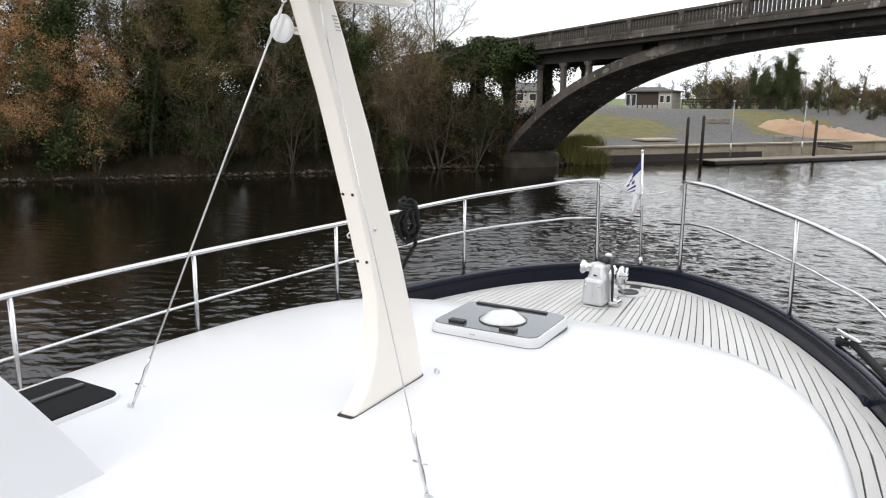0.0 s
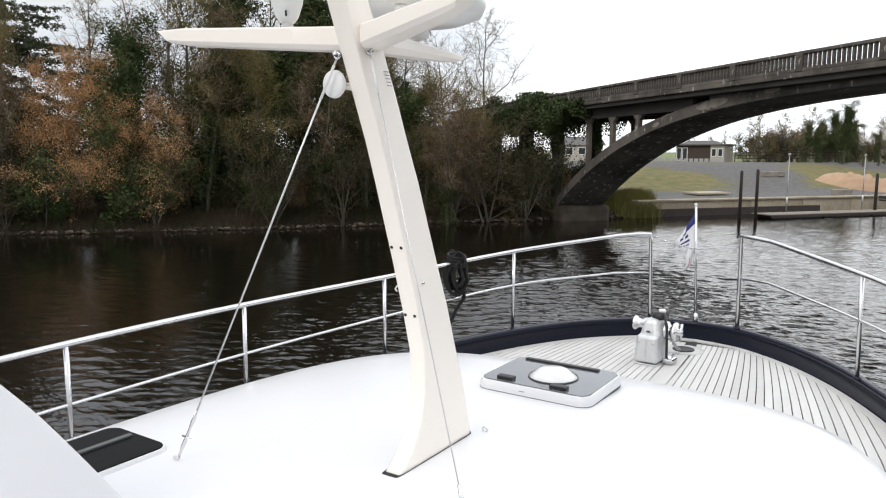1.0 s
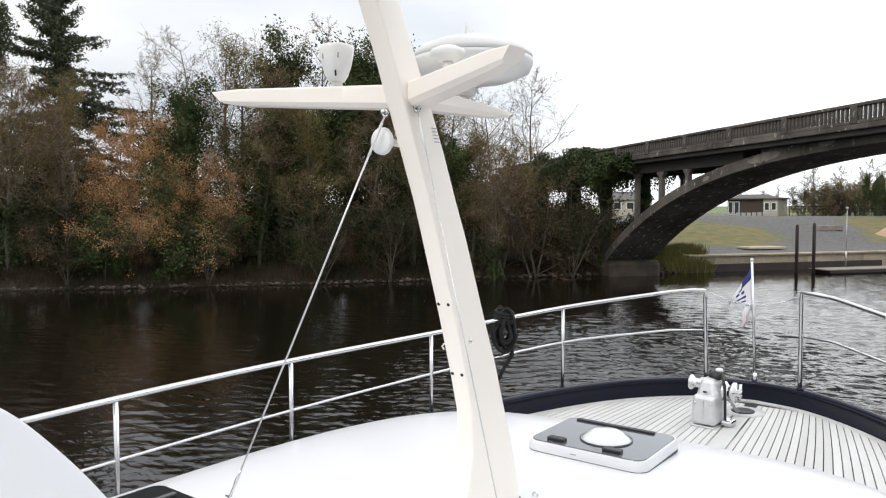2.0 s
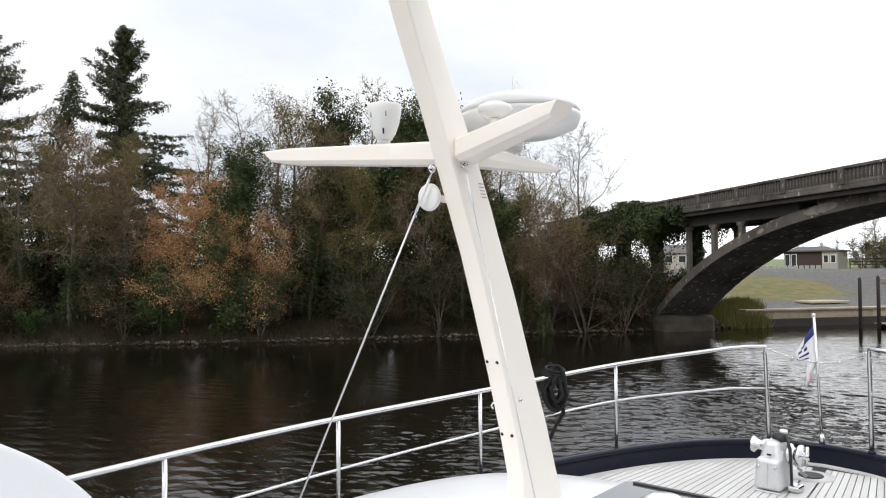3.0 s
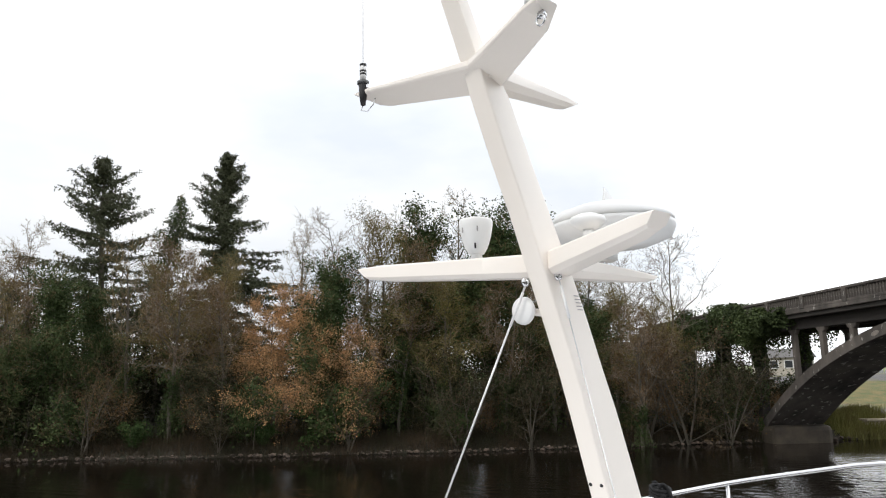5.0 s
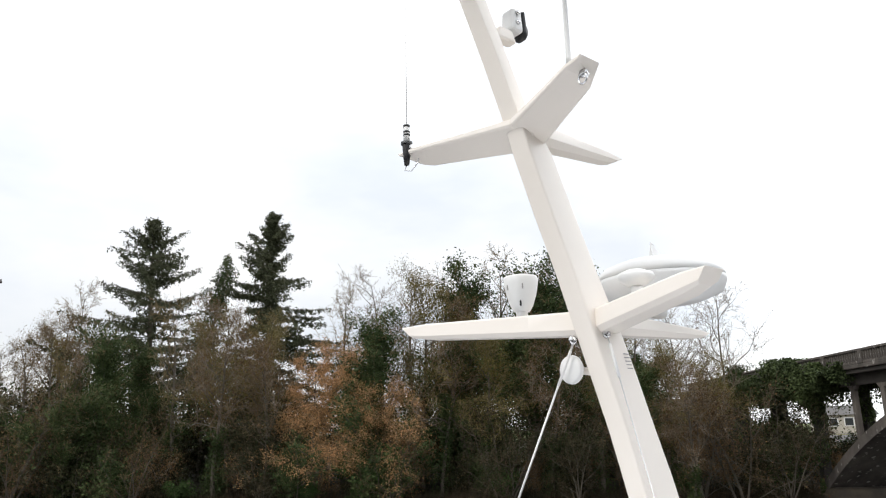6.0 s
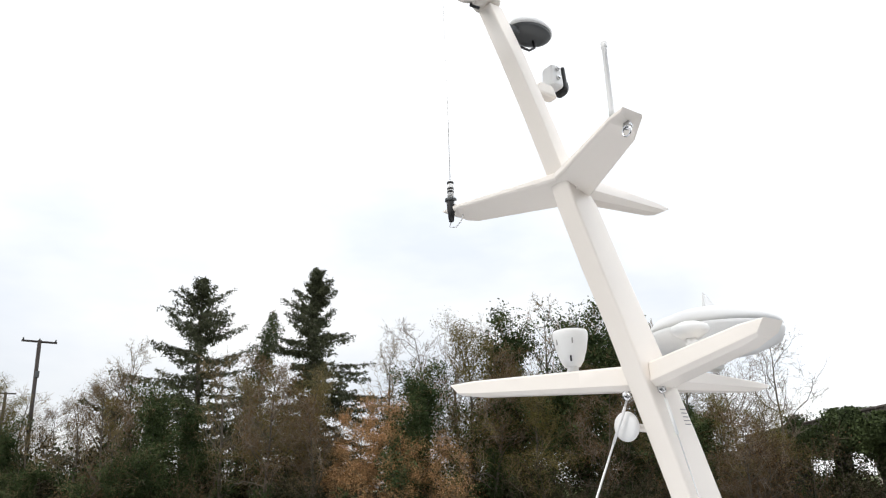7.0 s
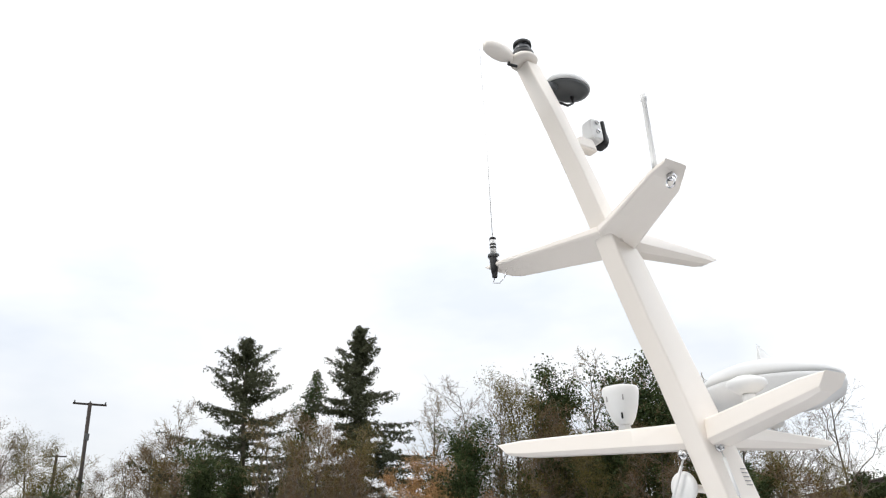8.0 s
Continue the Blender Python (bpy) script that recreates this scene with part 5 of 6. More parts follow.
def leaves(P, size, rng, long=1.5, droop=0.0):
    """Small bent leaves, two faces each, at points."""
    n = len(P)
    d = rng.normal(size=(n, 3))
    d[:, 2] -= droop
    d /= np.linalg.norm(d, axis=1)[:, None]
    e = np.cross(d, rng.normal(size=(n, 3)))
    e /= np.linalg.norm(e, axis=1)[:, None] + 1e-9
    f = np.cross(d, e)
    s = size * rng.uniform(0.6, 1.4, (n, 1))
    V = np.stack([P - d * s * long / 2, P + e * s * 0.5 + f * s * 0.15, P + d * s * long / 2, P - e * s * 0.5 + f * s * 0.15], 1).reshape(-1, 3)
    b = np.arange(n)[:, None] * 4
    F = np.concatenate([b + np.array([[0, 1, 2]]), b + np.array([[0, 2, 3]])], 0)
    return V, F


def skeleton_of(rng, h, r, first=0.3, limbs=12, reach=0.36, rise=0.8, subs=5, twigs=6, fine=3, lean=0.03, stems=1):
    """Trunk and branches: thick and thin segments, and the twig ends."""
    thick, thin, ends = [], [], []
    stem_of = []

    def grow(p, d, length, rad, n, up, wob, out, end_frac=0.35):
        pts = [p.copy()]
        for i in range(n):
            d = d + rng.normal(size=3) * wob + np.array((0, 0, up))
            d /= np.linalg.norm(d)
            q = p + d * length / n
            out.append((*p, *q, rad * (1 - (1 - end_frac) * i / n), rad * (1 - (1 - end_frac) * (i + 1) / n)))
            p = q
            pts.append(p.copy())
        return pts, d

    for st in range(stems):
        base = np.array((0.0, 0, -0.3)) if stems == 1 else np.append(rng.normal(size=2) * 0.25, -0.3)
        d0 = np.array((rng.normal() * lean, rng.normal() * lean, 1.0)) if stems == 1 else np.append(rng.normal(size=2) * 0.28, 1.0)
        hh = h * (1.0 if st == 0 else rng.uniform(0.6, 0.95))
        trunk, _ = grow(base, d0, hh, r / math.sqrt(stems), 9, 0.03, 0.05, thick, 0.12)
        for k in range(max(3, limbs // stems)):
            t = first + (1 - first) * (k + rng.random()) / max(3, limbs // stems)
            x = min(t * 9, 8.99)
            p = trunk[int(x)] + (trunk[int(x) + 1] - trunk[int(x)]) * (x % 1)
            a = rng.uniform(0, 2 * math.pi)
            d = np.array((math.cos(a), math.sin(a), rise * rng.uniform(0.4, 1.4)))
            d /= np.linalg.norm(d)
            ln = hh * reach * (1.15 - 0.75 * t) * rng.uniform(0.7, 1.25)
            lr = max(0.02, r / math.sqrt(stems) * 0.42 * (1.1 - t * 0.8))
            limb, dl = grow(p, d, ln, lr, 5, 0.07, 0.16, thick)
            for j in range(subs):
                y = 1.2 + 3.7 * (j + rng.random()) / subs
                q = limb[int(min(y, 4))]
                dd = dl + rng.normal(size=3) * 0.75 + np.array((0, 0, 0.25))
                dd /= np.linalg.norm(dd)
                sub, ds = grow(q, dd, ln * 0.5 * rng.uniform(0.6, 1.2), lr * 0.4, 4, 0.06, 0.2, thin)
                for m in range(twigs):
                    s0 = sub[1 + int(rng.integers(0, 4))]
                    dt = ds + rng.normal(size=3) * 0.7 + np.array((0, 0, 0.2))
                    dt /= np.linalg.norm(dt)
                    tw, dw = grow(s0, dt, ln * 0.24 * rng.uniform(0.6, 1.3), max(0.011, lr * 0.14), 3, 0.05, 0.22, thin)
                    ends.append(tw[-1])
                    ends.append(tw[1])
                    for z in range(fine):
                        df = dw + rng.normal(size=3) * 0.6
                        df /= np.linalg.norm(df)
                        s1 = tw[int(rng.integers(1, 4))]
                        e1 = s1 + df * ln * 0.10 * rng.uniform(0.7, 1.5)
                        thin.append((*s1, *e1, 0.0095, 0.006))
                        ends.append(e1)
        stem_of += [st] * (len(thick) - len(stem_of))
    return thick, thin, np.array(ends), np.array(stem_of)


def make_tree(name, label, category, group, seed, h, r, leaf=None, per_end=0, leaf_size=0.14, scatter=0.25, keep=1.0, clad=0, clad_top=0.7, clad_r=0.7, clad_mat=None, twig=None, sides=7, low_leaf=0.0, stout=1.0, **kw):
    rng = np.random.default_rng(seed)
    thick, thin, ends, stem_of = skeleton_of(rng, h, r, **kw)
    thin = [(*g[:6], g[6] * stout, g[7] * stout) for g in thin]
    t = thing(name, label, category, (0, 0, -200), group)
    for st in range(stem_of.max() + 1):
        nm = "trunk" if stem_of.max() == 0 else "stem"
        part(nm, mesh_of(nm, *prisms([s for s, k in zip(thick, stem_of) if k == st], sides if stem_of.max() == 0 else 4), BARK, True), t)
    part("twig_crown", mesh_of("twig_crown", *prisms(thin, 3), twig or TWIG), t, "fine bare twigs")
    if leaf is not None and per_end:
        E = ends[rng.random(len(ends)) < keep]
        if low_leaf:
            E = E[E[:, 2] < h * low_leaf]
        E = np.repeat(E, per_end, 0) + rng.normal(size=(len(E) * per_end, 3)) * scatter
        part("leaf_crown", mesh_of("leaf_crown", *leaves(E, leaf_size, rng, 1.5, 0.3), leaf), t)
    if clad:
        segs = np.array([s for s in thick if s[5] < h * clad_top], float)
        wgt = np.linalg.norm(segs[:, 3:6] - segs[:, 0:3], axis=1)
        pick = rng.choice(len(segs), clad, p=wgt / wgt.sum())
        f = rng.random((clad, 1))
        P = segs[pick, 0:3] * (1 - f) + segs[pick, 3:6] * f
        rad = clad_r * (1.15 - 0.8 * np.clip(P[:, 2:3] / h, 0, 1)) * (0.35 + rng.random((clad, 1)) ** 0.6)
        lump = np.array([0.75 + 0.7 * noise.noise((p[0] * 0.8 + seed, p[1] * 0.8, p[2] * 0.55)) for p in P])[:, None]
        v = rng.normal(size=(clad, 3))
        v /= np.linalg.norm(v, axis=1)[:, None]
        P = P + v * rad * lump
        part("ivy_clad", mesh_of("ivy_clad", *leaves(P, 0.105, rng, 1.2, 0.3), clad_mat or IVY_LEAF), t, "dense dark ivy")
    return t


def make_conifer(name, label, seed, h, width, density, top_rise, low_rise, core_r):
    """A spruce: whorls of boughs that sweep up near the top and spread lower down, each a flat spray of side shoots with hanging needles."""
    rng = np.random.default_rng(seed)
    t = thing(name, label, "conifer", (0, 0, -200), "conifers")
    thick, thin, P = [], [], []
    p = np.array((0, 0, -0.3))
    for i in range(10):
        q = np.array((0.15 * math.sin(i * 0.7 + seed), 0.12 * math.cos(i * 0.9), h * (i + 1) / 10))
        thick.append((*p, *q, 0.32 * (1 - i / 10) + 0.03, 0.32 * (1 - (i + 1) / 10) + 0.02))
        p = q
    z = h * 0.12
    while z < h * 0.99:
        t0 = z / h
        ln0 = width * (1 - t0) ** 0.95 + 0.08
        for k in range(int(rng.integers(3, 5))):
            a = rng.uniform(0, 2 * math.pi)
            ln = ln0 * rng.choice([0.45, 0.7, 0.85, 1.0, 1.2]) * rng.uniform(0.8, 1.1)
            el = low_rise + (top_rise - low_rise) * smooth01(t0, 0.45, 0.95) + rng.normal() * 0.12
            o = np.array((math.cos(a), math.sin(a), 0))
            side = np.cross(o, (0, 0, 1.0))
            s = np.array((0, 0, z + rng.uniform(-0.15, 0.15)))
            root = s.copy()
            n = 7
            for i in range(n):
                f = (i + 1) / n
                e = root + o * ln * f + np.array((0, 0, ln * (math.tan(el) * f - 0.30 * f * f + 0.26 * f ** 3))) + side * rng.normal() * 0.03 * ln
                thin.append((*s, *e, 0.04 * (1.1 - f), 0.04 * (1.0 - f) + 0.006))
                for sd in (-1, 1):
                    sl = ln * 0.30 * (1.05 - f) * rng.uniform(0.5, 1.3) + 0.12
                    tip = e + (side * sd + o * 0.75) * sl * 0.75 + np.array((0, 0, rng.normal() * 0.10 - 0.05))
                    thin.append((*e, *tip, 0.014, 0.005))
                    m = int(density * sl * rng.uniform(0.3, 1.5)) + 1
                    g = rng.random((m, 1))
                    P.append(e * (1 - g) + tip * g + rng.normal(size=(m, 3)) * (0.09, 0.09, 0.06) - np.array((0, 0, 1.0)) * np.abs(rng.normal(size=(m, 1))) * 0.13)
                m = int(density * 0.55 * ln / n * (0.25 + 1.4 * f))
                g = rng.random((m, 1))
                P.append(s * (1 - g) + e * g + rng.normal(size=(m, 3)) * (0.09, 0.09, 0.07))
                s = e
        z += h * 0.022 * (1.25 - 0.6 * t0) + 0.08
    part("trunk", mesh_of("trunk", *prisms(thick, 8), BARK, True), t)
    part("branch_frame", mesh_of("branch_frame", *prisms(thin, 3), BARK), t)
    core = rng.normal(size=(int(density * 150 * core_r), 3)) * (core_r, core_r, 0.2)
    zc = h * (0.1 + 0.88 * rng.random((len(core), 1)))
    core = core * (1.12 - zc / h) + np.concatenate([np.zeros((len(core), 2)), zc], 1)
    P = np.concatenate(P + [core])
    part("needle_crown", mesh_of("needle_crown", *leaves(P, 0.085, rng, 2.8, 0.35), NEEDLE), t)
    return t


def plant(kind_list, spots, seed):
    """Copies of the kinds at spots (x, y, height of the top over the datum)."""
    rng = random.Random(seed)
    for i, (x, y, top) in enumerate(spots):
        src, h0 = kind_list[i % len(kind_list)]
        g = height_at(x, y)
        k = (top - g) / h0
        wid = k * rng.uniform(0.95, 1.15)
        copy_thing(src, Matrix.Translation((x, y, g - 0.05)) @ Matrix.Rotation(rng.uniform(0, 6.28), 4, "Z") @ Matrix.Diagonal((wid, wid, k, 1)))


def drop(kinds):
    for t, _ in kinds:
        for o in (*t.children_recursive, t):
            bpy.data.objects.remove(o)


bare_label = "tall bare winter tree with fine grey-brown twigs"
bare = [(make_tree("bare_tree", bare_label, "tree", "bare trees", 11, 14, 0.20, limbs=14, reach=0.34, rise=1.2, clad=1500, clad_top=0.55, clad_r=0.55), 13.6),
        (make_tree("bare_tree", bare_label, "tree", "bare trees", 12, 14, 0.17, limbs=17, reach=0.28, rise=1.6, fine=4, clad=3800, clad_top=0.66, clad_r=0.62), 13.6),
        (make_tree("bare_tree", "slender bare tree with pale spreading twigs", "tree", "bare trees", 13, 14, 0.15, limbs=13, reach=0.38, rise=1.1, twig=TWIG_PALE, fine=4), 13.8)]
ivy_label = "broadleaf tree smothered in dark green ivy"
ivy = [(make_tree("ivy_tree", ivy_label, "tree", "ivy trees", 21, 12, 0.22, limbs=14, reach=0.30, rise=1.0, clad=14000, clad_top=0.98, clad_r=1.1, leaf=IVY_LEAF, per_end=8, scatter=0.30, keep=0.6, leaf_size=0.100), 11.9),
       (make_tree("ivy_tree", ivy_label, "tree", "ivy trees", 22, 12, 0.20, limbs=13, reach=0.32, rise=1.1, clad=14000, clad_top=0.8, clad_r=0.9, leaf=IVY_LEAF, per_end=9, scatter=0.28, keep=0.4, leaf_size=0.095, low_leaf=0.72), 11.9)]
olive_label = "dense winter tree with olive and brown buds"
olive = [(make_tree("budding_tree", olive_label, "tree", "budding trees", 31, 12, 0.17, limbs=16, reach=0.33, rise=1.2, leaf=OLIVE_LEAF, per_end=7, scatter=0.25, leaf_size=0.052, keep=0.8, clad=2500, clad_top=0.5), 11.8),
         (make_tree("budding_tree", olive_label, "tree", "budding trees", 32, 12, 0.15, limbs=16, reach=0.36, rise=0.9, leaf=RUSSET_LEAF, per_end=6, scatter=0.27, leaf_size=0.050, keep=0.8, twig=TWIG_PALE, clad=2000, clad_top=0.4), 11.8)]
bronze_label = "beech tree holding clusters of bronze dead leaves"
bronze = [(make_tree("beech_tree", bronze_label, "tree", "beech trees", 41, 10, 0.16, first=0.12, limbs=15, reach=0.42, rise=0.5, leaf=BRONZE_LEAF, per_end=17, scatter=0.20, leaf_size=0.058, keep=0.45), 9.6),
          (make_tree("beech_tree", bronze_label, "tree", "beech trees", 42, 10, 0.14, first=0.15, limbs=14, reach=0.45, rise=0.4, leaf=BRONZE_LEAF, per_end=16, scatter=0.22, leaf_size=0.058, keep=0.38), 9.4)]
willow_label = "tangled leafless willow scrub in russet brown"
willow = [(make_tree("willow_scrub", willow_label, "shrub", "willow scrub", 51, 6, 0.14, subs=4, twigs=4, fine=2, first=0.08, limbs=24, reach=0.5, rise=0.9, stems=5, leaf=RUSSET_LEAF, per_end=3, scatter=0.25, leaf_size=0.045, keep=0.6, twig=TWIG_DARK), 6.0),
          (make_tree("willow_scrub", willow_label, "shrub", "willow scrub", 52, 6, 0.12, subs=4, twigs=4, fine=2, first=0.08, limbs=24, reach=0.5, rise=0.8, stems=6, leaf=BUSH_LEAF, per_end=5, scatter=0.28, leaf_size=0.06, keep=0.8, twig=TWIG_DARK), 6.0)]
bush_label = "bramble and evergreen undergrowth on the bank"
bush = [(make_tree("bank_bush", bush_label, "bush", "bank bushes", 61, 4.5, 0.10, subs=4, twigs=3, fine=2, first=0.03, limbs=22, reach=0.55, rise=0.6, stems=6, leaf=BUSH_LEAF, per_end=5, scatter=0.32, leaf_size=0.11, keep=0.95), 4.4),
        (make_tree("bank_bush", bush_label, "bush", "bank bushes", 62, 4.5, 0.10, subs=4, twigs=3, fine=2, first=0.03, limbs=20, reach=0.55, rise=0.7, stems=5, leaf=IVY_LEAF, per_end=5, scatter=0.34, leaf_size=0.12, keep=0.9), 4.4),
        (make_tree("bank_bush", bush_label, "bush", "bank bushes", 63, 4.5, 0.09, subs=4, twigs=3, fine=2, first=0.03, limbs=22, reach=0.55, rise=0.8, stems=6, leaf=RUSSET_LEAF, per_end=4, scatter=0.3, leaf_size=0.085, keep=0.8, twig=TWIG_PALE), 4.4)]
green = [(make_tree("green_bush", "fresh green shrub low on the bank", "bush", "green bushes", 64, 3.0, 0.07, subs=3, twigs=4, fine=2, first=0.03, limbs=18, reach=0.6, rise=0.7, stems=5, leaf=GREEN_LEAF, per_end=6, scatter=0.22, leaf_size=0.11), 3.0)]

plant(bare, [(-47.2, 15.9, 11.5), (-44.2, 26.9, 13.0), (-40.4, 27.3, 14.0), (-38.9, 32.6, 14.0), (-37.0, 34.7, 15.2), (-27.1, 40.5, 10.7), (-34.0, 36.5, 13.4), (-30.5, 38.5, 12.5),
             (-56.0, 0.9, 10.6), (-54.3, 8.4, 9.6), (-52.7, 11.5, 12.8), (-50.0, 18.5, 11.5), (-46.5, 22.0, 11.0), (-42.0, 31.0, 13.5)], 1)
copy_thing(bare[2][0], Matrix.Translation((-27.0, 45.3, height_at(-27, 45.3))) @ Matrix.Rotation(1.0, 4, "Z") @ Matrix.Diagonal((0.95, 0.95, 0.88, 1)))
copy_thing(bare[2][0], Matrix.Translation((-29.2, 44.6, height_at(-29, 44.6))) @ Matrix.Rotation(2.6, 4, "Z") @ Matrix.Diagonal((0.75, 0.75, 0.82, 1)))
plant(ivy, [(-32.1, 32.6, 13.3), (-34.7, 29.8, 11.7), (-30.9, 33.7, 12.0), (-27.1, 36.8, 9.8), (-37.5, 31.8, 13.4), (-33.5, 35.0, 12.6), (-48.3, 12.4, 9.4), (-28.6, 38.6, 10.4), (-51.0, 15.0, 9.0), (-52.0, 6.0, 7.4), (-56.5, 4.2, 8.0), (-49.3, 10.2, 7.6), (-60.0, -1.0, 8.0)], 2)
copy_thing(ivy[0][0], Matrix.Translation((-36.8, 23.7, height_at(-36.8, 23.7))) @ Matrix.Diagonal((0.95, 0.95, 0.86, 1)))
plant(olive, [(-42.5, 19.6, 10.0), (-43.5, 17.2, 10.6), (-37.4, 28.1, 12.6), (-35.1, 27.8, 10.6), (-28.5, 34.5, 10.8), (-23.9, 36.9, 6.5), (-57.9, 3.0, 10.2), (-51.0, 9.7, 10.6), (-46.0, 19.0, 10.6), (-39.5, 25.0, 10.0),
              (-33.0, 29.5, 9.0), (-30.0, 32.0, 9.0), (-26.0, 37.5, 8.0), (-41.5, 20.0, 8.6), (-60.5, -2.5, 9.6), (-64.0, -8.0, 9.2), (-24.5, 41.5, 7.4)], 3)
plant(bronze, [(-39.5, 21.6, 7.2), (-37.6, 23.2, 6.4), (-38.2, 24.6, 7.6), (-36.6, 25.2, 6.0), (-38.8, 23.6, 8.0)], 4)
plant(willow, [(-22.6, 39.4, 6.3), (-21.0, 41.3, 5.9), (-24.3, 38.3, 6.2), (-57.6, 6.0, 9.0), (-26.0, 35.0, 5.4), (-31.0, 29.0, 5.2), (-35.0, 24.2, 4.6), (-40.0, 18.6, 4.8), (-45.2, 13.0, 4.8), (-28.3, 32.2, 5.2), (-49.5, 7.6, 5.6), (-54.0, 2.6, 6.0)], 5)
bank_rng = random.Random(9)
bush_spots = []
for a, c in zip(BANK[1:7], BANK[2:8]):
    n = int(np.hypot(*(c - a)) / 1.75)
    nor = np.array((-(c - a)[1], (c - a)[0])) / np.hypot(*(c - a))
    for k in range(n):
        p = a + (c - a) * (k + bank_rng.random()) / n + nor * bank_rng.uniform(1.3, 4.5)
        if p[0] > -66:
            bush_spots.append((p[0], p[1], height_at(*p) + bank_rng.uniform(1.5, 4.3)))
plant(bush, bush_spots, 6)
shore = [(-37.6, 19.9), (-36.8, 20.8), (-36.2, 21.9), (-35.4, 22.6), (-34.6, 23.3), (-33.9, 24.3), (-38.6, 19.0), (-40.0, 17.6), (-41.6, 16.2)]
plant(bush[:2], [(x, y, height_at(x, y) + 3.4 + 0.8 * math.sin(3 * x)) for x, y in shore if height_at(x, y) > WATER + 0.35], 22)
deep = []
for k in range(64):
    t = bank_rng.random()
    p = np.array((-62, -6.0)) * (1 - t) + np.array((-26, 44.0)) * t + np.array((-0.8, 0.6)) * bank_rng.uniform(0.5, 13)
    deep.append((p[0], p[1], height_at(*p) + bank_rng.uniform(3.2, 6.4)))
plant(bush[:2] + willow[:1], deep, 7)
plant(bush, [(-20.4 - 1.3 * k, 49.6 + 1.1 * k, 2.9 + 0.4 * math.sin(2.1 * k)) for k in range(6)] + [(-23.5 - 1.2 * k, 47.5 + 1.0 * k, 4.2 + 0.5 * math.sin(1.7 * k)) for k in range(5)], 36)
plant([ivy[1], bush[0], willow[0]], [(-52.5, 17.5, 8.0), (-50.5, 20.0, 6.5), (-54.5, 14.0, 7.0), (-48.5, 16.0, 5.5), (-56.5, 10.5, 6.5), (-49.0, 22.5, 7.0)], 37)
plant([olive[1], olive[0], bare[0]], [(-64.0, 1.2, 12.6), (-63.9, 3.2, 11.8), (-63.7, 5.7, 11.0), (-63.3, 8.7, 10.2), (-63.0, 10.8, 11.0), (-62.6, 12.6, 12.6), (-66.5, -2.5, 13.0), (-58.8, 10.6, 10.0), (-57.0, 13.0, 10.5)], 38)
plant(green, [(-43.6, 15.2, 1.3), (-38.8, 20.6, 1.0), (-36.2, 23.8, 3.2), (-47.0, 12.5, 1.0), (-31.5, 29.6, 1.6)], 8)

spruces = [(make_conifer("spruce_tree", "tall dark spruce with drooping ragged branches", 71, 20, 10.6, 52, 0.62, -0.12, 0.72), 20),
           (make_conifer("spruce_tree", "tall open spruce with sparse spreading branches", 72, 20, 13.0, 34, 0.52, 0.20, 0.36), 20)]
plant(spruces[:1], [(-54.2, 25.3, 22.0)], 10)
plant(spruces[1:], [(-59.3, 17.5, 21.5)], 11)
firs = [(make_tree("ivy_spire", "dead tree spire clad in dark ivy", "tree", "ivy trees", 73, 17, 0.2, lean=0.0, limbs=14, reach=0.13, rise=1.2, clad=16000, clad_top=0.99, clad_r=1.5), 17)]
plant(firs, [(-58.0, 20.3, 18.5)], 14)

# far bank trees
thicket = [(make_tree("far_thicket", "grey-brown leafless thicket behind the gravel terrace", "thicket", "far thickets", 91, 6, 0.16, subs=5, twigs=5, fine=2, first=0.06, limbs=26, reach=0.5, rise=0.9, stems=6, leaf=BUSH_LEAF, per_end=2, scatter=0.3, leaf_size=0.10, keep=0.5, twig=TWIG_PALE, stout=2.2), 6.0),
           (make_tree("far_thicket", "grey-brown leafless thicket behind the gravel terrace", "thicket", "far thickets", 92, 6, 0.15, subs=5, twigs=5, fine=2, first=0.06, limbs=24, reach=0.5, rise=1.0, stems=5, leaf=OLIVE_LEAF, per_end=2, scatter=0.3, leaf_size=0.12, keep=0.6, twig=TWIG_PALE, stout=2.4), 6.0)]
far_bare = [(make_tree("far_bare_tree", "bare spreading tree on the far bank", "tree", "far bare trees", 93, 12, 0.22, limbs=15, reach=0.36, rise=1.0, twigs=5, fine=3, stout=2.2), 11.8)]
trng = random.Random(33)
plant(thicket, [(-20.5 + 1.15 * k + trng.uniform(-0.5, 0.5), 108.6 + 0.32 * k + trng.uniform(-1.5, 1.5), trng.uniform(5.4, 7.0) - 0.045 * max(0, k - 16)) for k in range(34)], 34)
plant(far_bare, [(-19.5, 113, 9.4), (-16.6, 114, 9.0), (-13.6, 115, 9.8), (-3.4, 113, 9.2), (0.4, 115, 8.2), (6.2, 119, 8.4), (7.6, 119, 8.0)], 35)
drop(thicket)
drop(far_bare)
plant(bare, [(-20, 116, 7.4), (-15.5, 110, 7.2), (-3, 119, 6.6), (0.5, 112, 5.2), (-27, 126, 7.2), (4, 122, 5.5), (-33, 127, 7.5), (-18, 112, 6.8), (-11, 113, 7.0), (-8, 115, 7.5), (2.5, 114, 5.6), (6.5, 118, 5.4), (-23, 125, 7.6)], 13)
plant(olive, [(-16.5, 107, 5.6), (-12.8, 106, 6.4), (-2.2, 107, 5.8), (0.8, 108, 4.8), (-17.5, 114, 5.8), (-28, 122, 6.2), (5.5, 113, 4.4), (9, 120, 5.0)], 18)
plant(willow, [(-15, 101, 4.2), (-9.5, 100.5, 4.4), (-6, 101, 4.2), (-1.2, 102, 4.0), (2.2, 103, 3.4), (6, 108, 3.4), (9, 113, 3.6), (12, 119, 4)], 19)
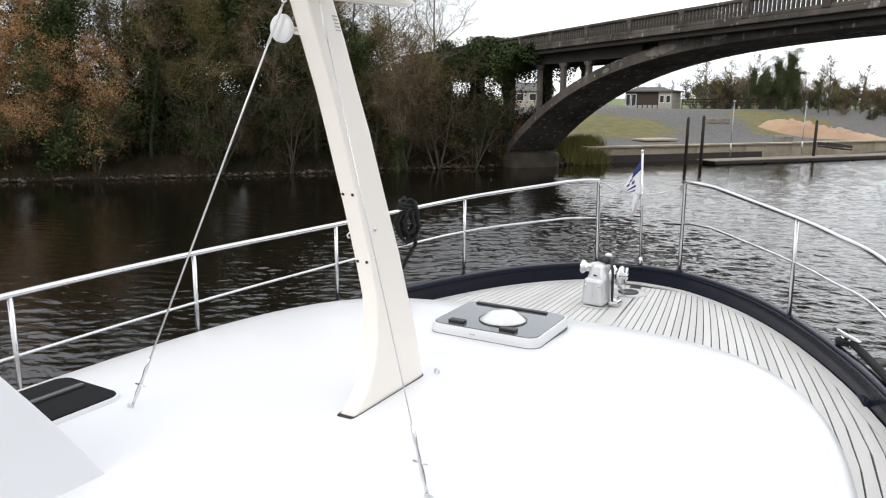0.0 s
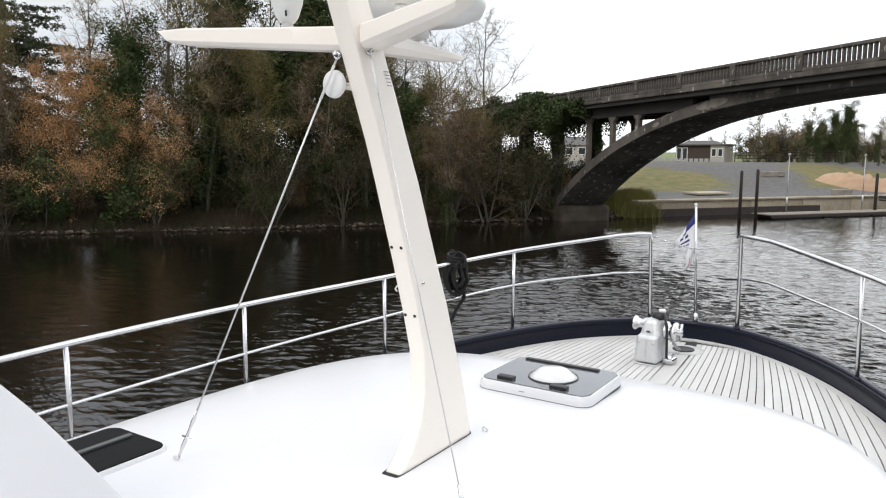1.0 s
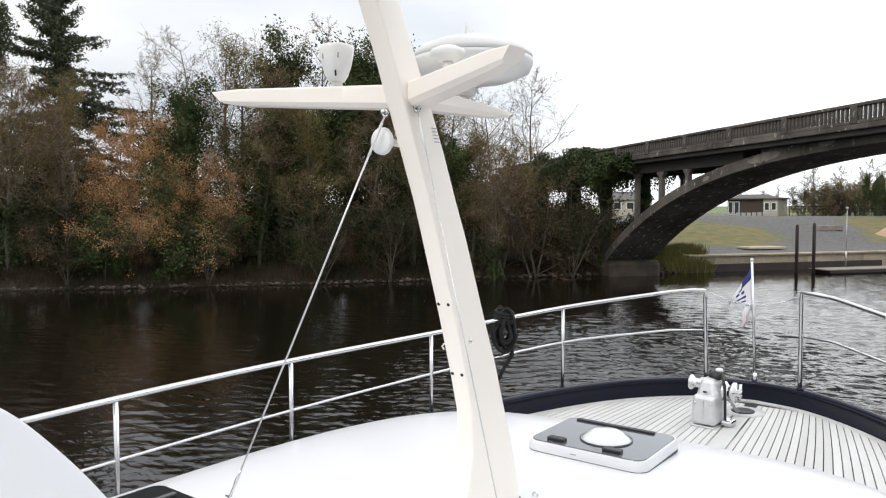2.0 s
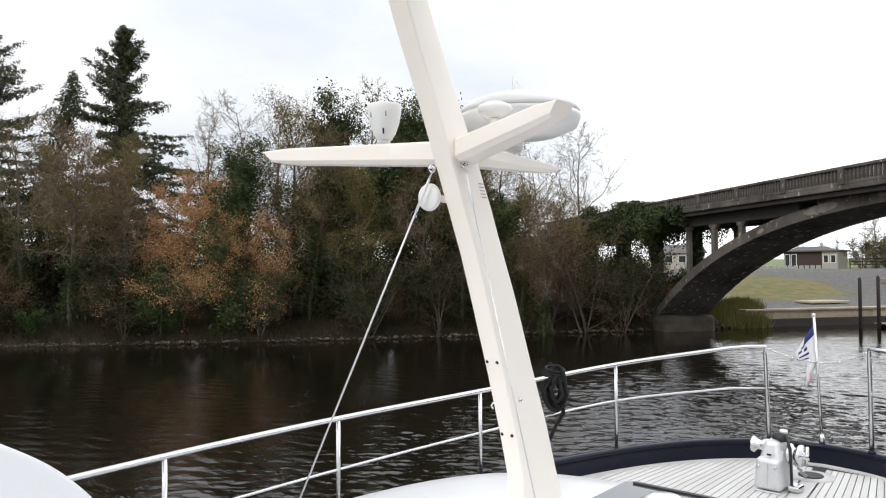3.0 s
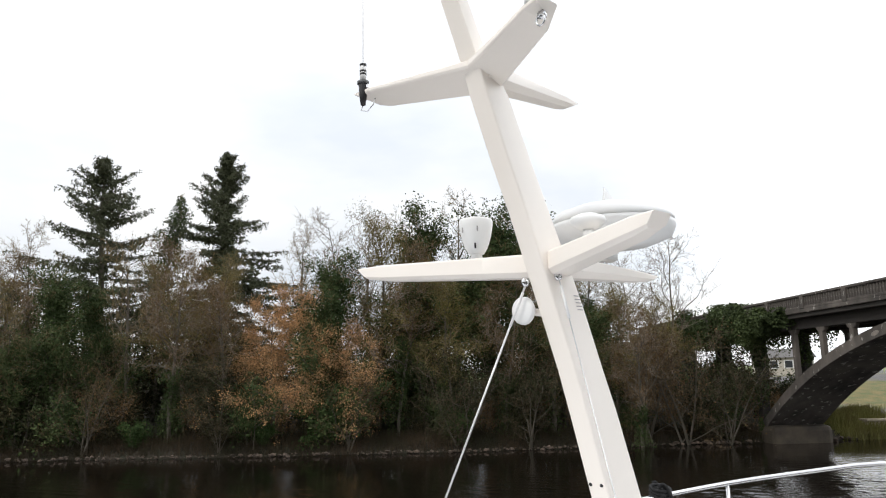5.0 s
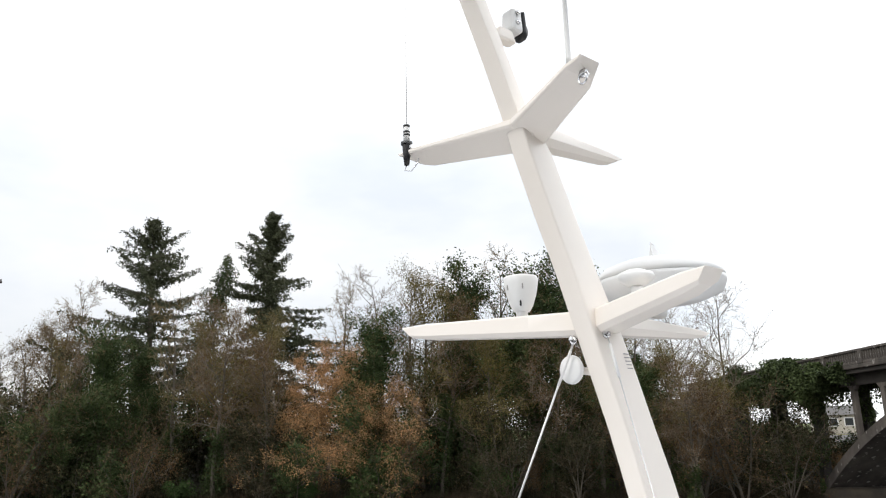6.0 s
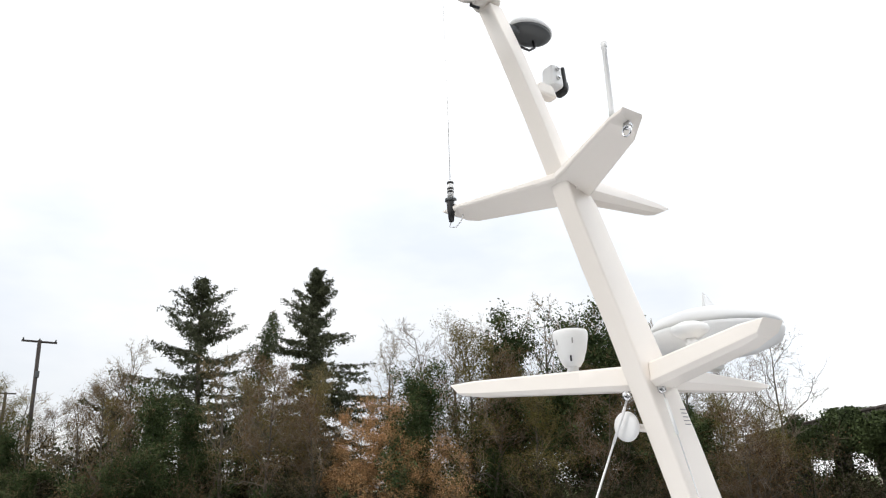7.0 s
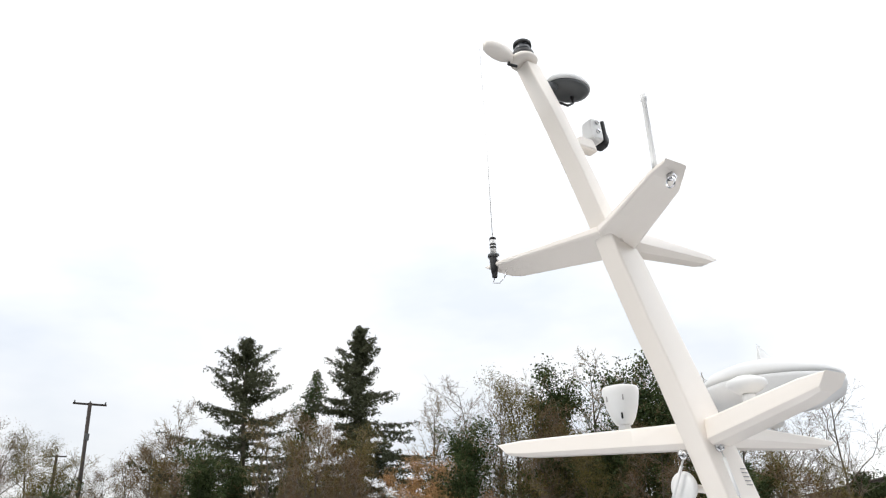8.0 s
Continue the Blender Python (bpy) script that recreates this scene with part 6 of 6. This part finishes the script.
plant(ivy, [(-13.0, 108.8, 7.6), (-6.8, 109.4, 9.4), (-9.3, 109.0, 9.0), (-4.6, 110, 7.6), (-11.2, 107, 7.8), (-7.8, 106, 7.5), (-2.6, 112, 6.4), (0.5, 116, 6.0), (-7.6, 98, 9.2), (-10.2, 98, 8.0)], 14)
plant(bare, [(-5.4, 97, 7.2), (-12.4, 99, 7.0), (-2.8, 98, 6.6), (-4.0, 100, 7.6)], 20)
plant(willow, [(-15, 112, 5.4), (-12, 103, 4.2), (-8, 102, 4.0), (-3.5, 104, 4.0), (0.5, 105, 3.8), (3.5, 107, 3.2), (-18.5, 116, 5.6)], 15)
plant(bush, [(-14.5, 100, 3.4), (-10, 99, 3.2), (-5.5, 99, 3.0), (1.8, 100, 3.0), (4.5, 102, 2.6), (7, 110, 4), (-16, 111, 4.6), (-7.5, 101, 3.8), (-1.5, 100, 3.4), (3, 106, 3.6)], 16)
hedge = [(-19 + 1.0 * k + bank_rng.uniform(-0.6, 0.6), 110 + 0.3 * k + bank_rng.uniform(-2.5, 2.5), bank_rng.uniform(5.2, 7.6) - 0.05 * max(0, k - 14)) for k in range(36)]
plant([willow[0], olive[1], bush[2], willow[1], bare[1]], hedge, 21)
plant(olive, [(35, 15, 12), (42, 35, 12), (32, -20, 13), (60, 70, 12), (22, -60, 12), (-62, -40, 10), (-80, -20, 11)], 17)
for kinds in (bare, ivy, olive, bronze, willow, bush, green, spruces, firs):
    drop(kinds)


# ---- ivy over the bridge approach ----
def ivy_mass(name, label, pts, size, seed, mat):
    rng = np.random.default_rng(seed)
    return tagged(part(name, mesh_of(name, *leaves(pts, size, rng, 1.2, 0.4), mat)), label, "ivy", kind="stuff")


irng = np.random.default_rng(81)
n = 52000
s = irng.uniform(-16, 0.3, n)
wv = irng.uniform(-1.2, BW + 1.0, n)
top = DECK_Z + 0.55 + 0.50 * np.sin(s * 0.9 + 1) + 0.4 * np.sin(s * 2.3) - 0.9 * smooth01(s, -2.5, 0.3)
low = DECK_Z - 0.6 - 0.7 * (0.5 + 0.5 * np.sin(s * 1.35 + 0.4)) - 0.8 * (0.5 + 0.5 * np.sin(s * 3.1)) + 1.0 * smooth01(s, -2.5, 0.3)
edge = np.where(irng.random(n) < 0.65, -0.75 + irng.normal(size=n) * 0.35, wv)
z = low + (top - low) * irng.random(n) ** 0.8
local = np.stack([s, edge, z], 1)
drape = np.column_stack([np.array(BO)[None, :2] + local[:, :1] * np.array(BE)[None, :2] + local[:, 1:2] * np.array(BN)[None, :2], local[:, 2]])
ivy_mass("ivy_drape", "dark evergreen ivy draped over the bridge approach", drape, 0.12, 82, leaf_material("ivy_drape_leaves", (0.060, 0.082, 0.026), (0.034, 0.050, 0.018)))
cols = []
for sc in (-4.6, -9.8):
    for w0 in (0.25, BW - 0.25):
        m = 4600
        q = irng.uniform(0, 2 * math.pi, m)
        zz = irng.uniform(-0.5, DECK_Z, m)
        rr = (0.30 + 0.10 * np.sin(zz * 3 + sc)) * (0.6 + 0.5 * irng.random(m))
        cols.append(np.stack([sc + rr * np.cos(q), w0 + rr * np.sin(q), zz], 1))
cols = np.concatenate(cols)
cols = np.column_stack([np.array(BO)[None, :2] + cols[:, :1] * np.array(BE)[None, :2] + cols[:, 1:2] * np.array(BN)[None, :2], cols[:, 2]])
ivy_mass("ivy_column_growth", "dark ivy wrapped round the approach columns", cols, 0.12, 83, IVY_LEAF)

# ---- shore stones, grass and litter ----
srng = np.random.default_rng(91)
sv, sf = [], []
ico = bmesh.new()
bmesh.ops.create_icosphere(ico, subdivisions=1, radius=1)
iv = np.array([v.co[:] for v in ico.verts])
itri = np.array([[v.index for v in f.verts] for f in ico.faces])
ico.free()
off = 0
for a, c in zip(BANK[1:8], BANK[2:9]):
    L2 = np.hypot(*(c - a))
    nor = np.array((-(c - a)[1], (c - a)[0])) / L2
    for k in range(int(L2 * 9)):
        p = a + (c - a) * srng.random() + nor * (srng.normal() * 0.28 + 0.15)
        size = 0.035 + 0.13 * srng.random() ** 3
        d = iv * (1 + 0.25 * srng.normal(size=(len(iv), 1))) * size * np.array((1.3, 1.0, 0.7))
        sv.append(d + np.array((p[0], p[1], WATER + 0.05 + 0.12 * srng.random())))
        sf.append(itri + off)
        off += len(iv)
tagged(part("shore_stones", mesh_of("shore_stones", np.concatenate(sv), np.concatenate(sf), STONE)), "muddy stones along the waterline", "stones", kind="stuff")

gp = []
for a, c in zip(BANK[1:7], BANK[2:8]):
    L2 = np.hypot(*(c - a))
    nor = np.array((-(c - a)[1], (c - a)[0])) / L2
    m = int(L2 * 260)
    f = srng.random((m, 1))
    gp.append(a + (c - a) * f + nor * (0.5 + np.abs(srng.normal(size=(m, 1))) * 1.6))
gp = np.concatenate(gp)
gzz, _ = land_height(gp)
blades = np.column_stack([gp, gzz, gp + srng.normal(size=gp.shape) * 0.12, gzz + srng.uniform(0.15, 0.75, len(gp)), np.full(len(gp), 0.012), np.full(len(gp), 0.004)])
tagged(part("bank_litter", mesh_of("bank_litter", *prisms(blades, 3), leaf_material("dry_bank_stems", (0.055, 0.036, 0.020), (0.026, 0.027, 0.012)))), "dry stems and grass along the wooded bank", "undergrowth", kind="stuff")
m = 9000
gu, gv = srng.uniform(-1.5, 0.8, m), srng.uniform(-0.2, 2.6, m)
tuft = QUAY_A[None] + gu[:, None] * quay_dir[None] + gv[:, None] * quay_nor[None] + srng.normal(size=(m, 2)) * 0.3
tz, _ = land_height(tuft)
blades = np.column_stack([tuft, np.maximum(tz, WATER), tuft + srng.normal(size=tuft.shape) * 0.2, np.maximum(tz, WATER) + srng.uniform(0.4, 1.1, m), np.full(m, 0.022), np.full(m, 0.006)])
tagged(part("grass_tuft", mesh_of("grass_tuft", *prisms(blades, 3), GRASS_LEAF)), "rough yellow-green grass beside the bridge foot", "grass", kind="stuff")


# ---- far bank buildings, fence, pole and boat ----
def on_place(x, y, turn):
    return Matrix.Translation((x, y, height_at(x, y))) @ Matrix.Rotation(radians(turn), 4, "Z")


lodge = thing("lodge", "low timber-clad lodge with one cream gable wall", "house", (0, 0, 0))
lodge.matrix_basis = Matrix.Translation((-27.1, 110.0, height_at(-26, 107))) @ Matrix.Rotation(radians(-2), 4, "Z")
part("clad_wall", box("clad_wall", (4.9, 5.0, 2.35), WALL_DARK, 0.02, (-0.25, 0, 1.15)), lodge, "dark timber-clad wall")
part("gable_wall", box("gable_wall", (1.9, 5.1, 2.35), RENDER_WHITE, 0.02, (3.15, -0.06, 1.15)), lodge, "cream rendered wall")
part("roof", box("roof", (7.4, 6.0, 0.22), ROOF_GREY, 0.04, (0.7, 0, 2.42)), lodge)
part("roof_ridge", box("roof_ridge", (6.2, 3.0, 0.6), ROOF_GREY, 0.05, (0.2, 0.3, 2.75), taper=(0.6, 0.2)), lodge)
for x in (2.7, 3.6):
    w_ob = part("window", box("window", (0.7, 0.06, 1.15), FRAME_WHITE, 0.01, (x, -2.62, 1.3)), lodge)
    part("pane", box("pane", (0.5, 0.03, 0.95), WINDOW_GLASS, 0, (x, -2.66, 1.3)), w_ob)
for x in (-2.25, -1.4):
    w_ob = part("glazed_door", box("glazed_door", (0.75, 0.06, 1.95), FRAME_WHITE, 0.01, (x, -2.53, 1.05)), lodge)
    part("pane", box("pane", (0.55, 0.03, 1.7), WINDOW_GLASS, 0, (x, -2.57, 1.08)), w_ob)
white_house = thing("white_house", "small white house behind the bridge columns", "house", (0, 0, 0))
white_house.matrix_basis = on_place(-46.0, 109, 8)
part("wall", box("wall", (7, 6, 2.6), RENDER_WHITE, 0.02, (0, 0, 1.2)), white_house)
part("roof", box("roof", (7.8, 7, 1.3), ROOF_GREY, 0.04, (0, 0, 3.1), taper=(0.95, 0.1)), white_house)
for x in (-2.4, -0.4, 1.6):
    w_ob = part("window", box("window", (1.3, 0.08, 1.2), FRAME_WHITE, 0.01, (x, -3.03, 1.5)), white_house)
    part("pane", box("pane", (1.0, 0.04, 0.95), WINDOW_GLASS, 0, (x, -3.08, 1.5)), w_ob)

fence = thing("timber_fence", "dark post and rail fence along the gravel terrace", "fence", (0, 0, 0))
fx = [(-21.6 + 1.45 * k, 107.2 + 0.15 * k) for k in range(10)]
for (x, y) in fx:
    part("post", box("post", (0.12, 0.12, 1.5), FENCE_WOOD, 0.01), fence, at=pose(x, y, height_at(x, y) + 0.65))
for (x, y), (x2, y2) in zip(fx[:-1], fx[1:]):
    for dz in (0.55, 0.95, 1.3):
        z1, z2 = height_at(x, y) + dz, height_at(x2, y2) + dz
        part("rail", tube("rail", [(x, y, z1), (x2, y2, z2)], 0.07, FENCE_WOOD, 4), fence)
pale_fence = thing("picket_barrier", "low pale barrier in front of the lodge", "fence", (0, 0, 0))
for k in range(16):
    x, y = -30.5 + 0.62 * k, 96.0 + 0.1 * k
    part("picket", box("picket", (0.5, 0.06, 0.45), GALV, 0.01), pale_fence, at=pose(x, y, height_at(x, y) + 0.22))
for x, y, sx in ((-11.9, 79.6, 1.4), (-5.2, 69.0, 1.5), (-12.8, 78.2, 1.1)):
    tagged(part("concrete_block", box("concrete_block", (sx, 0.6, 0.5), CONCRETE_PALE, 0.05), at=on_place(x, y, 20) @ pose(0, 0, 0.22)), "pale concrete block lying on the bank", "block", "loose blocks")

pole = thing("utility_pole", "leaning timber utility pole with crossarm", "utility pole", (-62, 6.6, height_at(-62, 6.6)))
ph = 15.3 - height_at(-62, 6.6)
part("shaft", tube("shaft", [(0, 0, -0.3), (0, -0.45, ph)], 0.14, TIMBER_DARK, 10), pole)
part("crossarm", box("crossarm", (0.14, 2.4, 0.14), TIMBER_DARK, 0.01), pole, at=pose(0, -0.45, ph - 0.12))
for dy in (-1.1, 0, 1.1):
    part("insulator", lathe("insulator", [(0, 0), (0.05, 0), (0.06, 0.12), (0.03, 0.2), (0, 0.2)], DARK_GREY, 10, (0, -0.45 + dy, ph - 0.06)), pole)
part("bracket", box("bracket", (0.3, 0.3, 0.5), DARK_GREY, 0.03, (0, -0.3, ph - 2.6)), pole)
pole2 = thing("utility_pole", "far timber utility pole with short crossarm", "utility pole", (-92, 7.0, height_at(-92, 7)))
part("shaft", tube("shaft", [(0, 0, -0.3), (0, -0.2, 13.0)], 0.15, TIMBER_DARK, 8), pole2)
part("crossarm", box("crossarm", (0.14, 2.0, 0.14), TIMBER_DARK, 0.01), pole2, at=pose(0, -0.2, 12.8))

cruiser = thing("moored_cruiser", "white cabin cruiser moored far down the quay", "boat", (4.6, 78.0, WATER))
cruiser.rotation_euler = (0, 0, QUAY_TURN)
hull_r = []
for i in range(9):
    t = i / 8
    hw = 1.25 * (1 - t ** 3) + 0.02
    hull_r.append([(-3.5 + 7 * t, -hw * 0.7, -0.3), (-3.5 + 7 * t, hw * 0.7, -0.3), (-3.5 + 7 * t, hw, 0.85 + 0.25 * t), (-3.5 + 7 * t, -hw, 0.85 + 0.25 * t)])
part("hull", loft("hull", hull_r, GELCOAT, False), cruiser)
part("cabin", box("cabin", (3.6, 1.9, 0.9), GELCOAT, 0.12, (-0.4, 0, 1.3), 3, (0.75, 0.8)), cruiser)
part("window_band", box("window_band", (2.9, 1.78, 0.28), WINDOW_GLASS, 0.03, (-0.4, 0, 1.42)), cruiser)
